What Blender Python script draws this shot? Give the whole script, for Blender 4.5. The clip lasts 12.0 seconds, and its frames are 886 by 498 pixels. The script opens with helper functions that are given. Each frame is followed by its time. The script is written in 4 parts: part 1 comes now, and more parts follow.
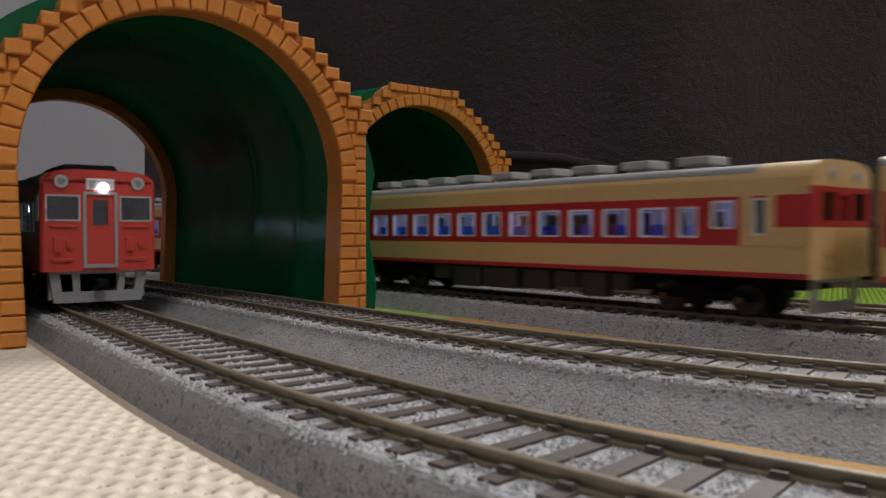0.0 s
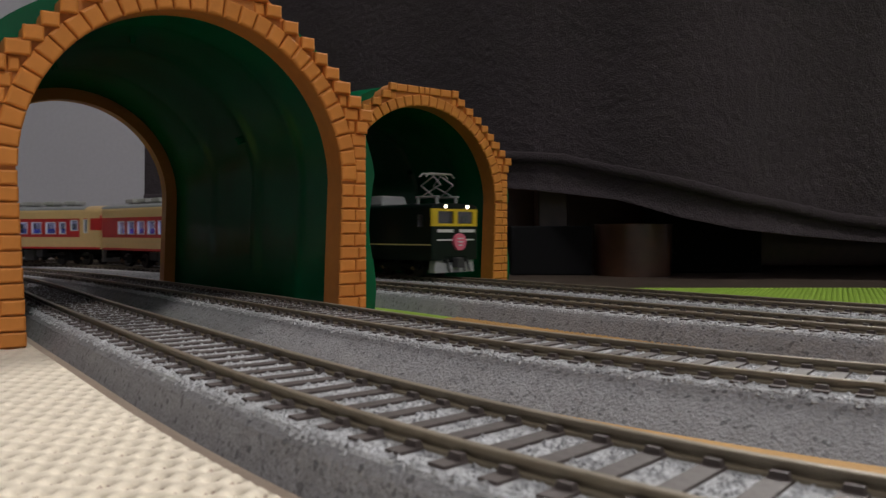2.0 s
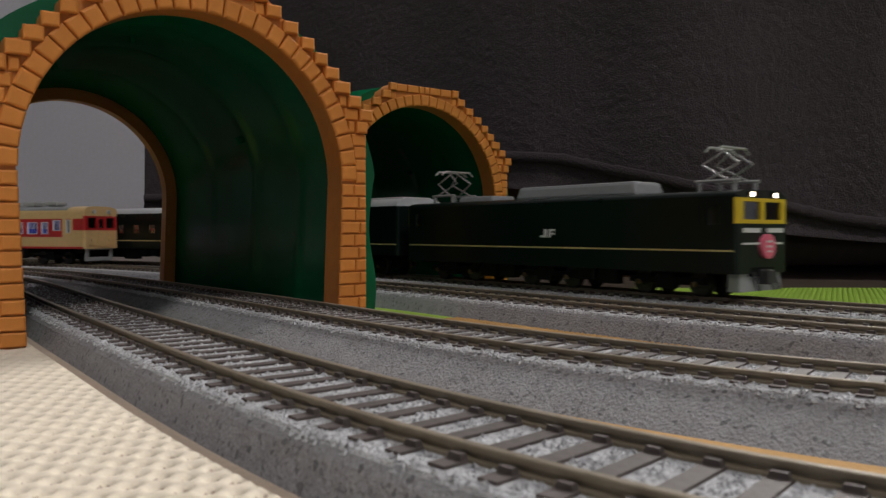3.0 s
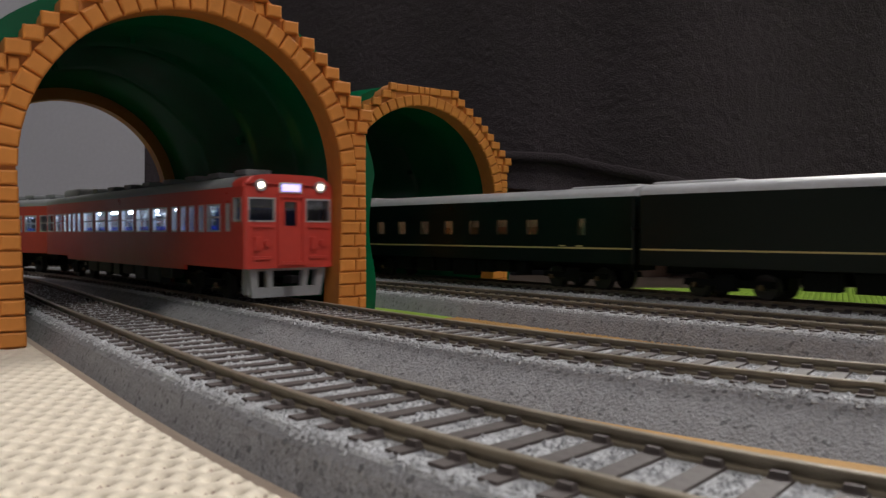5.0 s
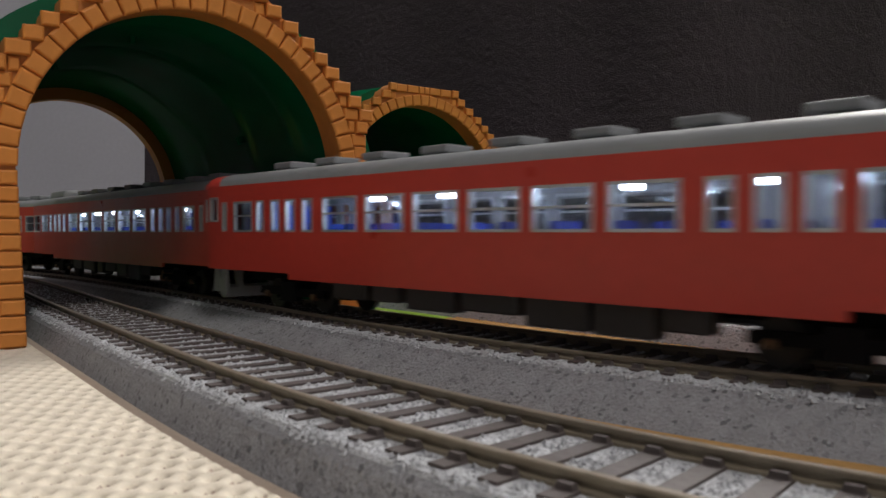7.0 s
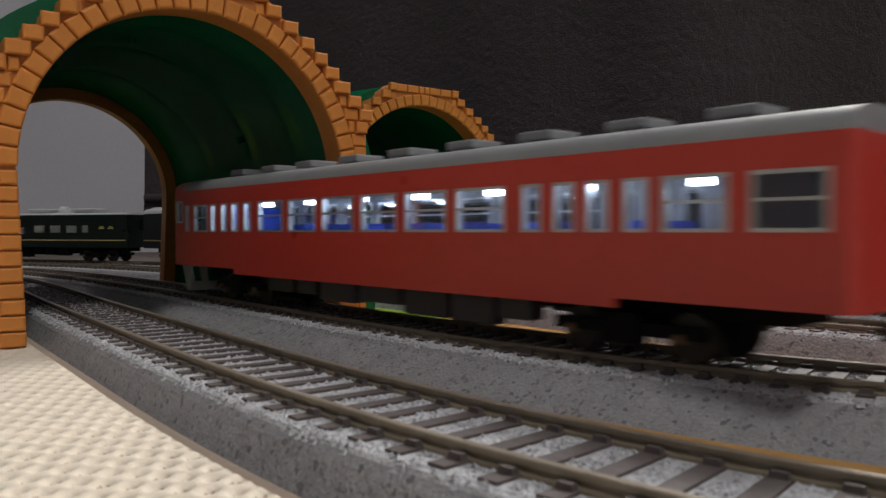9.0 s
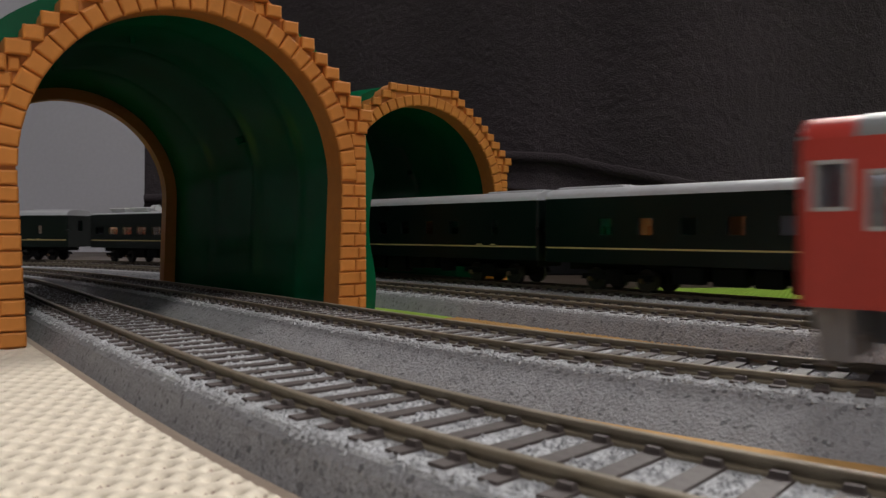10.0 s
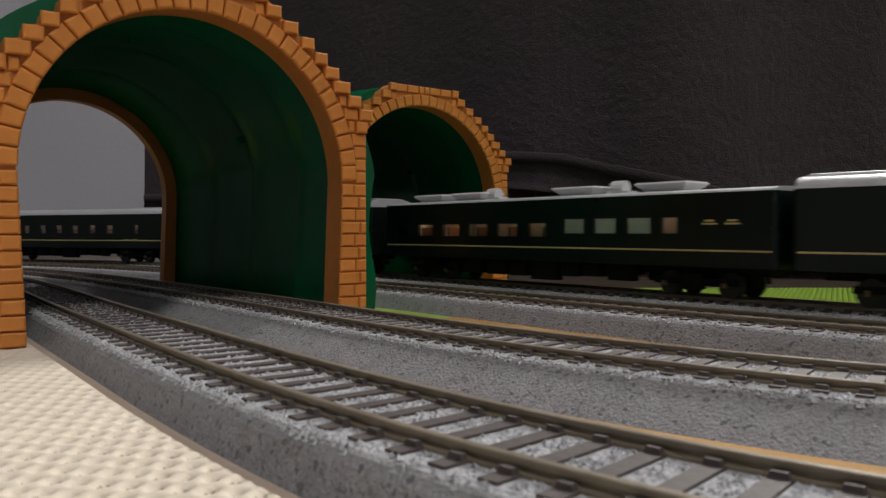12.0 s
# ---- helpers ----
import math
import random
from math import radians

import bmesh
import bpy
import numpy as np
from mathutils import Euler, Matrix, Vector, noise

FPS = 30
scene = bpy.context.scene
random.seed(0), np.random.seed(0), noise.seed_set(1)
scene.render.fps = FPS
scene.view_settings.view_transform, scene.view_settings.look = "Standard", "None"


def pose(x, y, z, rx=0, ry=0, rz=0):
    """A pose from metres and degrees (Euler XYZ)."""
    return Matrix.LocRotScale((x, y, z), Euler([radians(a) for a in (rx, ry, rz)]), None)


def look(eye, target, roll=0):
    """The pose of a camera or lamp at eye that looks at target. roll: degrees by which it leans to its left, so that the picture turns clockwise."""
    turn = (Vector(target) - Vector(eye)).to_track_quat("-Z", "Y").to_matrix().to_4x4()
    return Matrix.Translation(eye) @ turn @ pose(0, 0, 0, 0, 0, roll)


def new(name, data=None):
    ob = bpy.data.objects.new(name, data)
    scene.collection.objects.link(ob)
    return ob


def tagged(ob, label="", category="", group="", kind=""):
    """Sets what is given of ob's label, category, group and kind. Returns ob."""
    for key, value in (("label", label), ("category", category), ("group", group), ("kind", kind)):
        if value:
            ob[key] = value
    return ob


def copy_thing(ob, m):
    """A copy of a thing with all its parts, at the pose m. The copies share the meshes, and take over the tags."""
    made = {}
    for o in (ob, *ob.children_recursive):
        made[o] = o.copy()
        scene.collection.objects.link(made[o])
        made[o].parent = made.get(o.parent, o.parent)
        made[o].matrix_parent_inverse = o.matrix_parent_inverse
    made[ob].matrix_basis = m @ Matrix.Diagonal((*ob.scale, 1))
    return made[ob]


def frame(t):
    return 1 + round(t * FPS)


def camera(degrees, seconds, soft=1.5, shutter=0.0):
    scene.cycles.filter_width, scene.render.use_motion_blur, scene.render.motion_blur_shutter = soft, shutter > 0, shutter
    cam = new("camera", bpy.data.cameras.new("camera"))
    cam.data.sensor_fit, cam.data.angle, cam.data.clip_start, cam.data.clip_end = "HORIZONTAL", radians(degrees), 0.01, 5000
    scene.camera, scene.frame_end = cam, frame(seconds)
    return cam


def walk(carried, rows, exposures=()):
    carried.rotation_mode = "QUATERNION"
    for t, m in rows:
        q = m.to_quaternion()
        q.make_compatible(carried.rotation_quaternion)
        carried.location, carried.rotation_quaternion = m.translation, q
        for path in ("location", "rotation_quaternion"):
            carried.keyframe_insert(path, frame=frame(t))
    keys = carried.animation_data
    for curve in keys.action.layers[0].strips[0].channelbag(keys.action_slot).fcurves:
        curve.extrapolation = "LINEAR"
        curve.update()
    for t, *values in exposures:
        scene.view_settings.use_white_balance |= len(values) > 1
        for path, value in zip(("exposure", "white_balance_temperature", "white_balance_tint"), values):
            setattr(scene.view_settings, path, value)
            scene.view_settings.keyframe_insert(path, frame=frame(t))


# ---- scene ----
cam = camera(58.5, 12.0, soft=1.4, shutter=0.32)
cam.data.dof.use_dof, cam.data.dof.focus_distance, cam.data.dof.aperture_fstop = True, 0.22, 135.0   # the small near world goes soft close to the lens
U = 0.001                      # the layout is written in millimetres
EYE_H, RAIL_H = 17.9, 4.4      # lens and rail head above the mats
LENS = pose(0, 0, EYE_H * U, 90 - 1.228, 0, 0)
walk(cam, [(0.0, LENS), (12.0, LENS)])

# ---------------------------------------------------------------- world, lights
world = bpy.data.worlds.new("room_air")
scene.world = world
world.use_nodes = True
world.node_tree.nodes["Background"].inputs[0].default_value = (0.55, 0.5, 0.48, 1)
world.node_tree.nodes["Background"].inputs[1].default_value = 0.01


def area_lamp(name, at, aim, size, watts, colour):
    data = bpy.data.lights.new(name, "AREA")
    data.shape, data.size, data.energy, data.color = "DISK", size * U, watts, colour
    ob = new(name, data)
    ob.matrix_world = look([c * U for c in at], [c * U for c in aim])
    return ob


LAMPS = ((650, -1000), (1350, 2100))     # two round ceiling lights
area_lamp("ceiling_lamp_light", (*LAMPS[0], 2180), (60, 100, 0), 640, 32.0, (1.0, 0.965, 0.92))
area_lamp("ceiling_lamp_light", (*LAMPS[1], 2180), (60, 100, 0), 640, 120.0, (1.0, 0.965, 0.92))
scene.view_settings.exposure = 0.0


# ---------------------------------------------------------------- materials
def material(name, colour, rough=0.5, metal=0.0, spread=0.15, grain=900.0, big=60.0, bump=0.1, coat=0.0, speck=None, depth=0.0002, piece=0.0, shine=0.5):
    m = bpy.data.materials.new(name)
    m.use_nodes = True
    n, l = m.node_tree.nodes, m.node_tree.links
    b = n["Principled BSDF"]
    b.inputs["Roughness"].default_value, b.inputs["Metallic"].default_value = rough, metal
    b.inputs["Coat Weight"].default_value, b.inputs["Specular IOR Level"].default_value = coat, shine
    tc = n.new("ShaderNodeTexCoord")
    fine, wide = n.new("ShaderNodeTexNoise"), n.new("ShaderNodeTexNoise")
    for t, s in ((fine, grain), (wide, big)):
        t.inputs["Scale"].default_value, t.inputs["Detail"].default_value = s, 5
        l.new(tc.outputs["Object"], t.inputs["Vector"])
    add = n.new("ShaderNodeMath")
    add.operation = "ADD"
    l.new(fine.outputs[0], add.inputs[0])
    l.new(wide.outputs[0], add.inputs[1])
    ramp = n.new("ShaderNodeMapRange")
    ramp.inputs[1].default_value, ramp.inputs[2].default_value = 0.6, 1.4
    ramp.inputs[3].default_value, ramp.inputs[4].default_value = 1 - spread, 1 + spread
    l.new(add.outputs[0], ramp.inputs[0])
    value = ramp.outputs[0]
    if piece:
        info, pr, mul = n.new("ShaderNodeObjectInfo"), n.new("ShaderNodeMapRange"), n.new("ShaderNodeMath")
        pr.inputs[3].default_value, pr.inputs[4].default_value = 1 - piece, 1 + piece
        mul.operation = "MULTIPLY"
        l.new(info.outputs["Random"], pr.inputs[0])
        l.new(pr.outputs[0], mul.inputs[0])
        l.new(value, mul.inputs[1])
        value = mul.outputs[0]
    mix = n.new("ShaderNodeVectorMath")
    mix.operation = "SCALE"
    mix.inputs[0].default_value = colour
    l.new(value, mix.inputs["Scale"])
    out = mix.outputs[0]
    if speck:
        vor, cut, sm = n.new("ShaderNodeTexVoronoi"), n.new("ShaderNodeMapRange"), n.new("ShaderNodeMix")
        sm.data_type = "RGBA"
        vor.inputs["Scale"].default_value = speck[1]
        l.new(tc.outputs["Object"], vor.inputs["Vector"])
        sep = n.new("ShaderNodeSeparateColor")
        l.new(vor.outputs["Color"], sep.inputs[0])
        cut.inputs[1].default_value, cut.inputs[2].default_value = speck[2], min(1.0, speck[2] + 0.12)
        l.new(sep.outputs[0], cut.inputs[0])
        l.new(cut.outputs[0], sm.inputs["Factor"])
        l.new(out, sm.inputs["A"])
        sm.inputs["B"].default_value = (*speck[0], 1)
        out = sm.outputs["Result"]
    l.new(out, b.inputs["Base Color"])
    rr = n.new("ShaderNodeMapRange")
    rr.inputs[1].default_value, rr.inputs[2].default_value = 0.3, 0.7
    rr.inputs[3].default_value, rr.inputs[4].default_value = max(0.02, rough - 0.08), min(1, rough + 0.08)
    l.new(wide.outputs[0], rr.inputs[0])
    l.new(rr.outputs[0], b.inputs["Roughness"])
    if bump:
        bp = n.new("ShaderNodeBump")
        bp.inputs["Strength"].default_value, bp.inputs["Distance"].default_value = bump, depth
        l.new(fine.outputs[0], bp.inputs["Height"])
        l.new(bp.outputs[0], b.inputs["Normal"])
    return m


def glow(name, colour, strength):
    m = bpy.data.materials.new(name)
    m.use_nodes = True
    b = m.node_tree.nodes["Principled BSDF"]
    b.inputs["Base Color"].default_value = (0.8, 0.8, 0.8, 1)
    b.inputs["Emission Color"].default_value, b.inputs["Emission Strength"].default_value = (*colour, 1), strength
    return m


def clear(name, tint, rough=0.02, mixin=0.12):
    m = bpy.data.materials.new(name)
    m.use_nodes = True
    n, l = m.node_tree.nodes, m.node_tree.links
    out = n["Material Output"]
    tr, gl, mx = n.new("ShaderNodeBsdfTransparent"), n.new("ShaderNodeBsdfGlossy"), n.new("ShaderNodeMixShader")
    tr.inputs[0].default_value = (*tint, 1)
    gl.inputs["Roughness"].default_value = rough
    mx.inputs[0].default_value = mixin
    l.new(tr.outputs[0], mx.inputs[1])
    l.new(gl.outputs[0], mx.inputs[2])
    l.new(mx.outputs[0], out.inputs[0])
    return m


def plastic(name, colour, rough, gloss):
    """A tinted moulded plastic: matt body, thin even gloss, slight mottling."""
    m = bpy.data.materials.new(name)
    m.use_nodes = True
    n, l = m.node_tree.nodes, m.node_tree.links
    df, gl, mx = n.new("ShaderNodeBsdfDiffuse"), n.new("ShaderNodeBsdfGlossy"), n.new("ShaderNodeMixShader")
    tc, nz, sc, mr = n.new("ShaderNodeTexCoord"), n.new("ShaderNodeTexNoise"), n.new("ShaderNodeVectorMath"), n.new("ShaderNodeMapRange")
    nz.inputs["Scale"].default_value, nz.inputs["Detail"].default_value = 60, 5
    mr.inputs[3].default_value, mr.inputs[4].default_value = 0.6, 1.4
    sc.operation = "SCALE"
    sc.inputs[0].default_value = colour
    l.new(tc.outputs["Object"], nz.inputs["Vector"])
    l.new(nz.outputs[0], mr.inputs[0])
    l.new(mr.outputs[0], sc.inputs["Scale"])
    l.new(sc.outputs[0], df.inputs[0])
    gl.inputs["Roughness"].default_value = rough
    bp = n.new("ShaderNodeBump")
    bp.inputs["Strength"].default_value, bp.inputs["Distance"].default_value = 0.25, 0.0006
    l.new(nz.outputs[0], bp.inputs["Height"])
    l.new(bp.outputs[0], gl.inputs["Normal"])
    mx.inputs[0].default_value = gloss
    l.new(df.outputs[0], mx.inputs[1])
    l.new(gl.outputs[0], mx.inputs[2])
    l.new(mx.outputs[0], n["Material Output"].inputs[0])
    return m


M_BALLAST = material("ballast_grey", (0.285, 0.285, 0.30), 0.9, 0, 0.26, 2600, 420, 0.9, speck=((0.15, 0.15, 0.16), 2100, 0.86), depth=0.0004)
# same gravel in a paler grey: light from above is put into the colour
M_BALLAST_TOP_LIT = material("ballast_loose_lit_top", (0.50, 0.51, 0.535), 0.85, 0, 0.34, 2600, 300, 1.0, speck=((0.20, 0.20, 0.21), 3300, 0.86), depth=0.0006)
M_SLEEPER = material("sleeper_brown", (0.075, 0.060, 0.057), 0.6, 0, 0.25, 1500, 120, 0.3)
M_RAIL = material("rail_brown", (0.215, 0.18, 0.13), 0.42, 0.2, 0.22, 700, 90, 0.15)
M_ORANGE = material("orange_plastic", (0.60, 0.225, 0.046), 0.55, 0, 0.10, 500, 70, 0.25, piece=0.06, shine=0.3)
M_MORTAR = material("orange_joint", (0.50, 0.18, 0.034), 0.5, 0, 0.12, 500, 70, 0.2)
M_GREEN = plastic("green_plastic", (0.001, 0.098, 0.038), 0.2, 0.04)
M_WHITE_MAT = material("cream_weave", (0.74, 0.66, 0.54), 0.65, 0, 0.12, 1400, 50, 0.5)
M_ORANGE_MAT = material("ochre_weave", (0.46, 0.26, 0.085), 0.85, 0, 0.15, 1500, 60, 0.4)
M_GREEN_MAT = material("lime_weave", (0.30, 0.48, 0.055), 0.85, 0, 0.15, 1500, 60, 0.4)
M_TAPE_PIT_SHADE = material("beige_tape_pit_shade", (0.50, 0.40, 0.32), 0.85, 0, 0.12, 1200, 60, 0.4)
FACE_TURN = 0.647
M_FLOOR = material("floor_wood", (0.085, 0.062, 0.048), 0.5, 0, 0.25, 300, 20, 0.1)
M_PLUSH = material("plush_brown", (0.044, 0.034, 0.040), 0.95, 0, 0.35, 1500, 14, 0.8, depth=0.0011)
M_WALL = material("wall_paper", (0.48, 0.48, 0.52), 0.9, 0, 0.06, 300, 12, 0.2)
M_DARK_WOOD = material("dark_wood", (0.07, 0.030, 0.016), 0.35, 0, 0.3, 220, 25, 0.15, coat=0.2)
M_BLACK = material("matt_black", (0.007, 0.007, 0.008), 0.8, 0, 0.2, 900, 80, 0.1, shine=0.12)
M_RED = material("vermilion_paint", (0.52, 0.052, 0.038), 0.35, 0, 0.08, 700, 60, 0.06)
M_RED_DARK = material("crimson_paint", (0.42, 0.018, 0.022), 0.38, 0, 0.08, 700, 60, 0.06)
M_CREAM = material("cream_paint", (0.62, 0.42, 0.20), 0.40, 0, 0.08, 700, 60, 0.06)
M_ROOF_GREY = material("roof_grey", (0.24, 0.25, 0.26), 0.5, 0, 0.12, 900, 80, 0.15)
M_ROOF_SILVER = material("roof_silver", (0.58, 0.59, 0.62), 0.38, 0.25, 0.10, 900, 80, 0.1)
M_UNDER = material("underframe_grey", (0.038, 0.038, 0.040), 0.6, 0, 0.2, 900, 80, 0.15)
M_SKIRT = material("skirt_grey", (0.30, 0.31, 0.32), 0.5, 0, 0.12, 900, 80, 0.1)
M_DEEP_GREEN = material("deep_green_paint", (0.003, 0.008, 0.0065), 0.34, 0, 0.12, 700, 60, 0.05, shine=0.3)
M_GOLD = material("gold_line", (0.62, 0.50, 0.22), 0.4, 0.2, 0.08, 700, 60, 0.0)
M_YELLOW = material("yellow_paint", (0.60, 0.42, 0.02), 0.42, 0, 0.08, 700, 60, 0.05)
M_PINK = material("pink_badge", (0.70, 0.14, 0.22), 0.4, 0, 0.08, 700, 60, 0.0)
M_PALE = material("pale_plastic", (0.62, 0.62, 0.63), 0.45, 0, 0.08, 700, 60, 0.05)
M_FRAME = material("window_metal", (0.55, 0.56, 0.58), 0.35, 0.6, 0.08, 900, 80, 0.0)
M_SEAT = material("seat_blue", (0.02, 0.06, 0.42), 0.6, 0, 0.15, 900, 80, 0.2)
M_INNER = material("cabin_cream", (0.30, 0.29, 0.29), 0.6, 0, 0.08, 700, 60, 0.0)
M_WHEEL = material("wheel_steel", (0.04, 0.038, 0.036), 0.5, 0.5, 0.15, 900, 80, 0.0)
M_AXLE = material("axle_box_brass", (0.16, 0.10, 0.055), 0.5, 0.3, 0.15, 900, 80, 0.0)
M_PANTO = material("pantograph_metal", (0.36, 0.37, 0.37), 0.45, 0.4, 0.15, 900, 80, 0.0)
M_VENT = material("vent_pale_grey", (0.36, 0.36, 0.35), 0.55, 0, 0.12, 900, 80, 0.1)
M_GLASS = clear("window_glass", (0.86, 0.88, 0.92))
M_GLASS_DARK = clear("window_glass_dim", (0.68, 0.69, 0.72), 0.03, 0.12)
M_BLIND = bpy.data.materials.new("blind_cream")
M_BLIND.use_nodes = True
blind_cloth = M_BLIND.node_tree.nodes.new("ShaderNodeBsdfTranslucent")
blind_cloth.inputs[0].default_value = (0.26, 0.33, 0.38, 1)
M_BLIND.node_tree.links.new(blind_cloth.outputs[0], M_BLIND.node_tree.nodes["Material Output"].inputs[0])
G_WHITE = glow("strip_white", (0.70, 0.84, 1.0), 40.0)
G_DIM = glow("strip_dim", (0.62, 0.58, 1.0), 28.0)
G_WARM = glow("strip_warm", (1.0, 0.60, 0.30), 44.0)
G_SIGN = glow("sign_glow", (0.30, 0.24, 1.0), 2.4)
G_HEAD = glow("headlight_glow", (1.0, 0.80, 0.60), 7.0)
G_HEAD_WHITE = glow("headlight_white", (0.92, 0.92, 1.0), 13.0)
G_CEIL = glow("ceiling_lamp_glow", (1.0, 0.92, 0.82), 3.0)


# ---------------------------------------------------------------- mesh helpers
def box(bm, x0, x1, y0, y1, z0, z1, taper=0.0):
    v = [bm.verts.new((x + (taper if x == x0 else -taper) * (z == z1), y + (taper if y == y0 else -taper) * (z == z1), z))
         for z in (z0, z1) for y in (y0, y1) for x in (x0, x1)]
    for f in ((0, 2, 3, 1), (4, 5, 7, 6), (0, 1, 5, 4), (2, 6, 7, 3), (0, 4, 6, 2), (1, 3, 7, 5)):
        bm.faces.new([v[i] for i in f])


def soft_box(x0, x1, y0, y1, z0, z1, r=0.3, seg=2, taper=0.0):
    bm = bmesh.new()
    box(bm, x0, x1, y0, y1, z0, z1, taper)
    bmesh.ops.bevel(bm, geom=bm.edges[:], offset=r, segments=seg, profile=0.6, affect="EDGES")
    return bm


def prism(bm, pts, x0, x1):
    """A profile of (y, z) points swept along x, closed at both ends."""
    a = [bm.verts.new((x0, y, z)) for y, z in pts]
    b = [bm.verts.new((x1, y, z)) for y, z in pts]
    n = len(pts)
    for i in range(n):
        bm.faces.new((a[i], a[(i + 1) % n], b[(i + 1) % n], b[i]))
    bm.faces.new(a[::-1])
    bm.faces.new(b)


def tube(bm, p, q, r, n=10, r2=None):
    p, q = Vector(p), Vector(q)
    turn = (q - p).to_track_quat("Z", "Y").to_matrix()
    rings = []
    for c, rad in ((p, r), (q, r if r2 is None else r2)):
        rings.append([bm.verts.new(c + turn @ Vector((rad * math.cos(2 * math.pi * i / n), rad * math.sin(2 * math.pi * i / n), 0))) for i in range(n)])
    for i in range(n):
        bm.faces.new((rings[0][i], rings[0][(i + 1) % n], rings[1][(i + 1) % n], rings[1][i]))
    bm.faces.new(rings[0][::-1])
    bm.faces.new(rings[1])


def pierced(bm, u0, u1, v0, v1, holes, place, t):
    """A slab of thickness t over u, v with rectangular holes (a, b, c, d) right through it. place(u, v, w) gives the point."""
    us = sorted({u0, u1, *[h[0] for h in holes], *[h[1] for h in holes]})
    vs = sorted({v0, v1, *[h[2] for h in holes], *[h[3] for h in holes]})
    verts = {}

    def at(i, j, w):
        if (i, j, w) not in verts:
            verts[i, j, w] = bm.verts.new(place(us[i], vs[j], w * t))
        return verts[i, j, w]

    def solid(i, j):
        if not (0 <= i < len(us) - 1 and 0 <= j < len(vs) - 1):
            return False
        u, v = (us[i] + us[i + 1]) / 2, (vs[j] + vs[j + 1]) / 2
        return not any(h[0] < u < h[1] and h[2] < v < h[3] for h in holes)

    for i in range(len(us) - 1):
        for j in range(len(vs) - 1):
            if not solid(i, j):
                continue
            bm.faces.new((at(i, j, 0), at(i + 1, j, 0), at(i + 1, j + 1, 0), at(i, j + 1, 0)))
            bm.faces.new((at(i, j, 1), at(i, j + 1, 1), at(i + 1, j + 1, 1), at(i + 1, j, 1)))
            for di, dj, e in ((-1, 0, ((i, j), (i, j + 1))), (1, 0, ((i + 1, j + 1), (i + 1, j))), (0, -1, ((i + 1, j), (i, j))), (0, 1, ((i, j + 1), (i + 1, j + 1)))):
                if not solid(i + di, j + dj):
                    (a, b), (c, d) = e
                    bm.faces.new((at(a, b, 0), at(c, d, 0), at(c, d, 1), at(a, b, 1)))


def finish(bm, name, mat, smooth=False):
    bmesh.ops.recalc_face_normals(bm, faces=bm.faces[:])
    bmesh.ops.scale(bm, vec=(U, U, U), verts=bm.verts[:])
    me = bpy.data.meshes.new(name)
    bm.to_mesh(me)
    bm.free()
    me.materials.append(mat)
    if smooth:
        for p in me.polygons:
            p.use_smooth = True
        me.set_sharp_from_angle(angle=radians(38))
    return me


def part(name, bm, mat, parent=None, label="", at=None, smooth=False):
    """Links a bmesh (or a mesh made before) as one object under its thing."""
    me = bm if isinstance(bm, bpy.types.Mesh) else finish(bm, name, mat, smooth)
    ob = new(name, me)
    if parent is not None:
        ob.parent = parent
    if at is not None:
        ob.matrix_basis = at
    if label:
        ob["label"] = label
    return ob


def mm(x, y, z, rx=0, ry=0, rz=0):
    return pose(x * U, y * U, z * U, rx, ry, rz)


# ---------------------------------------------------------------- the four tracks
STEP = 1.0


def centre_line(x, y, heading, knots, bends, before, far):
    """Points (s, x, y, heading) of a track laid in easy bends; s grows away from the lens, before is the bend of its run-out."""
    def march(s0, s1, step):
        px, py, h, out, s = x, y, heading, [], s0
        while (s - s1) * step < 0:
            out.append((s, px, py, h))
            k = before if -50 < s <= 0 and step < 0 else 0.0 if step < 0 else float(np.interp(s, knots, bends))
            mid = h + k * step / 2
            px, py, h, s = px + step * math.cos(mid), py + step * math.sin(mid), h + k * step, s + step
        return out
    return np.array(march(0.0, -900.0, -STEP)[:0:-1] + march(0.0, far, STEP))


RUN_OUT = 2.37664
LINES = {
    "a": centre_line(21.995, 39.099, 2.49399, [0, 40, 90, 150, 240, 420, 560], [-0.00838, -0.00289, 0.00033, -0.00079, 0.00228, 0.00414, -0.00087], (2.49399 - RUN_OUT) / 50, 800),
    "b": centre_line(41.975, 75.541, 2.54524, [0, 50, 110, 180, 280, 420, 560], [-0.00609, -0.00341, 0.00097, 0.00018, 0.00325, 0.00312, -0.00049], (2.54524 - RUN_OUT) / 50, 900),
    "c": centre_line(82.43, 98.06, 2.37664, [-20, 60, 140, 240, 340, 420, 520], [-0.00165, -0.00142, 0.00134, 0.00067, 0.00409, 0.004, 0.0], 0.0, 1500)}
LINES["d"] = LINES["c"].copy()
LINES["d"][:, 1] += 30 * np.sin(LINES["c"][:, 3])
LINES["d"][:, 2] -= 30 * np.cos(LINES["c"][:, 3])


def on_line(key, s, side=0.0):
    """The point and the heading at s on a track; side > 0 is the side away from the lens."""
    t = LINES[key]
    x, y, h = (float(np.interp(s, t[:, 0], t[:, i])) for i in (1, 2, 3))
    return x + side * math.sin(h), y - side * math.cos(h), h


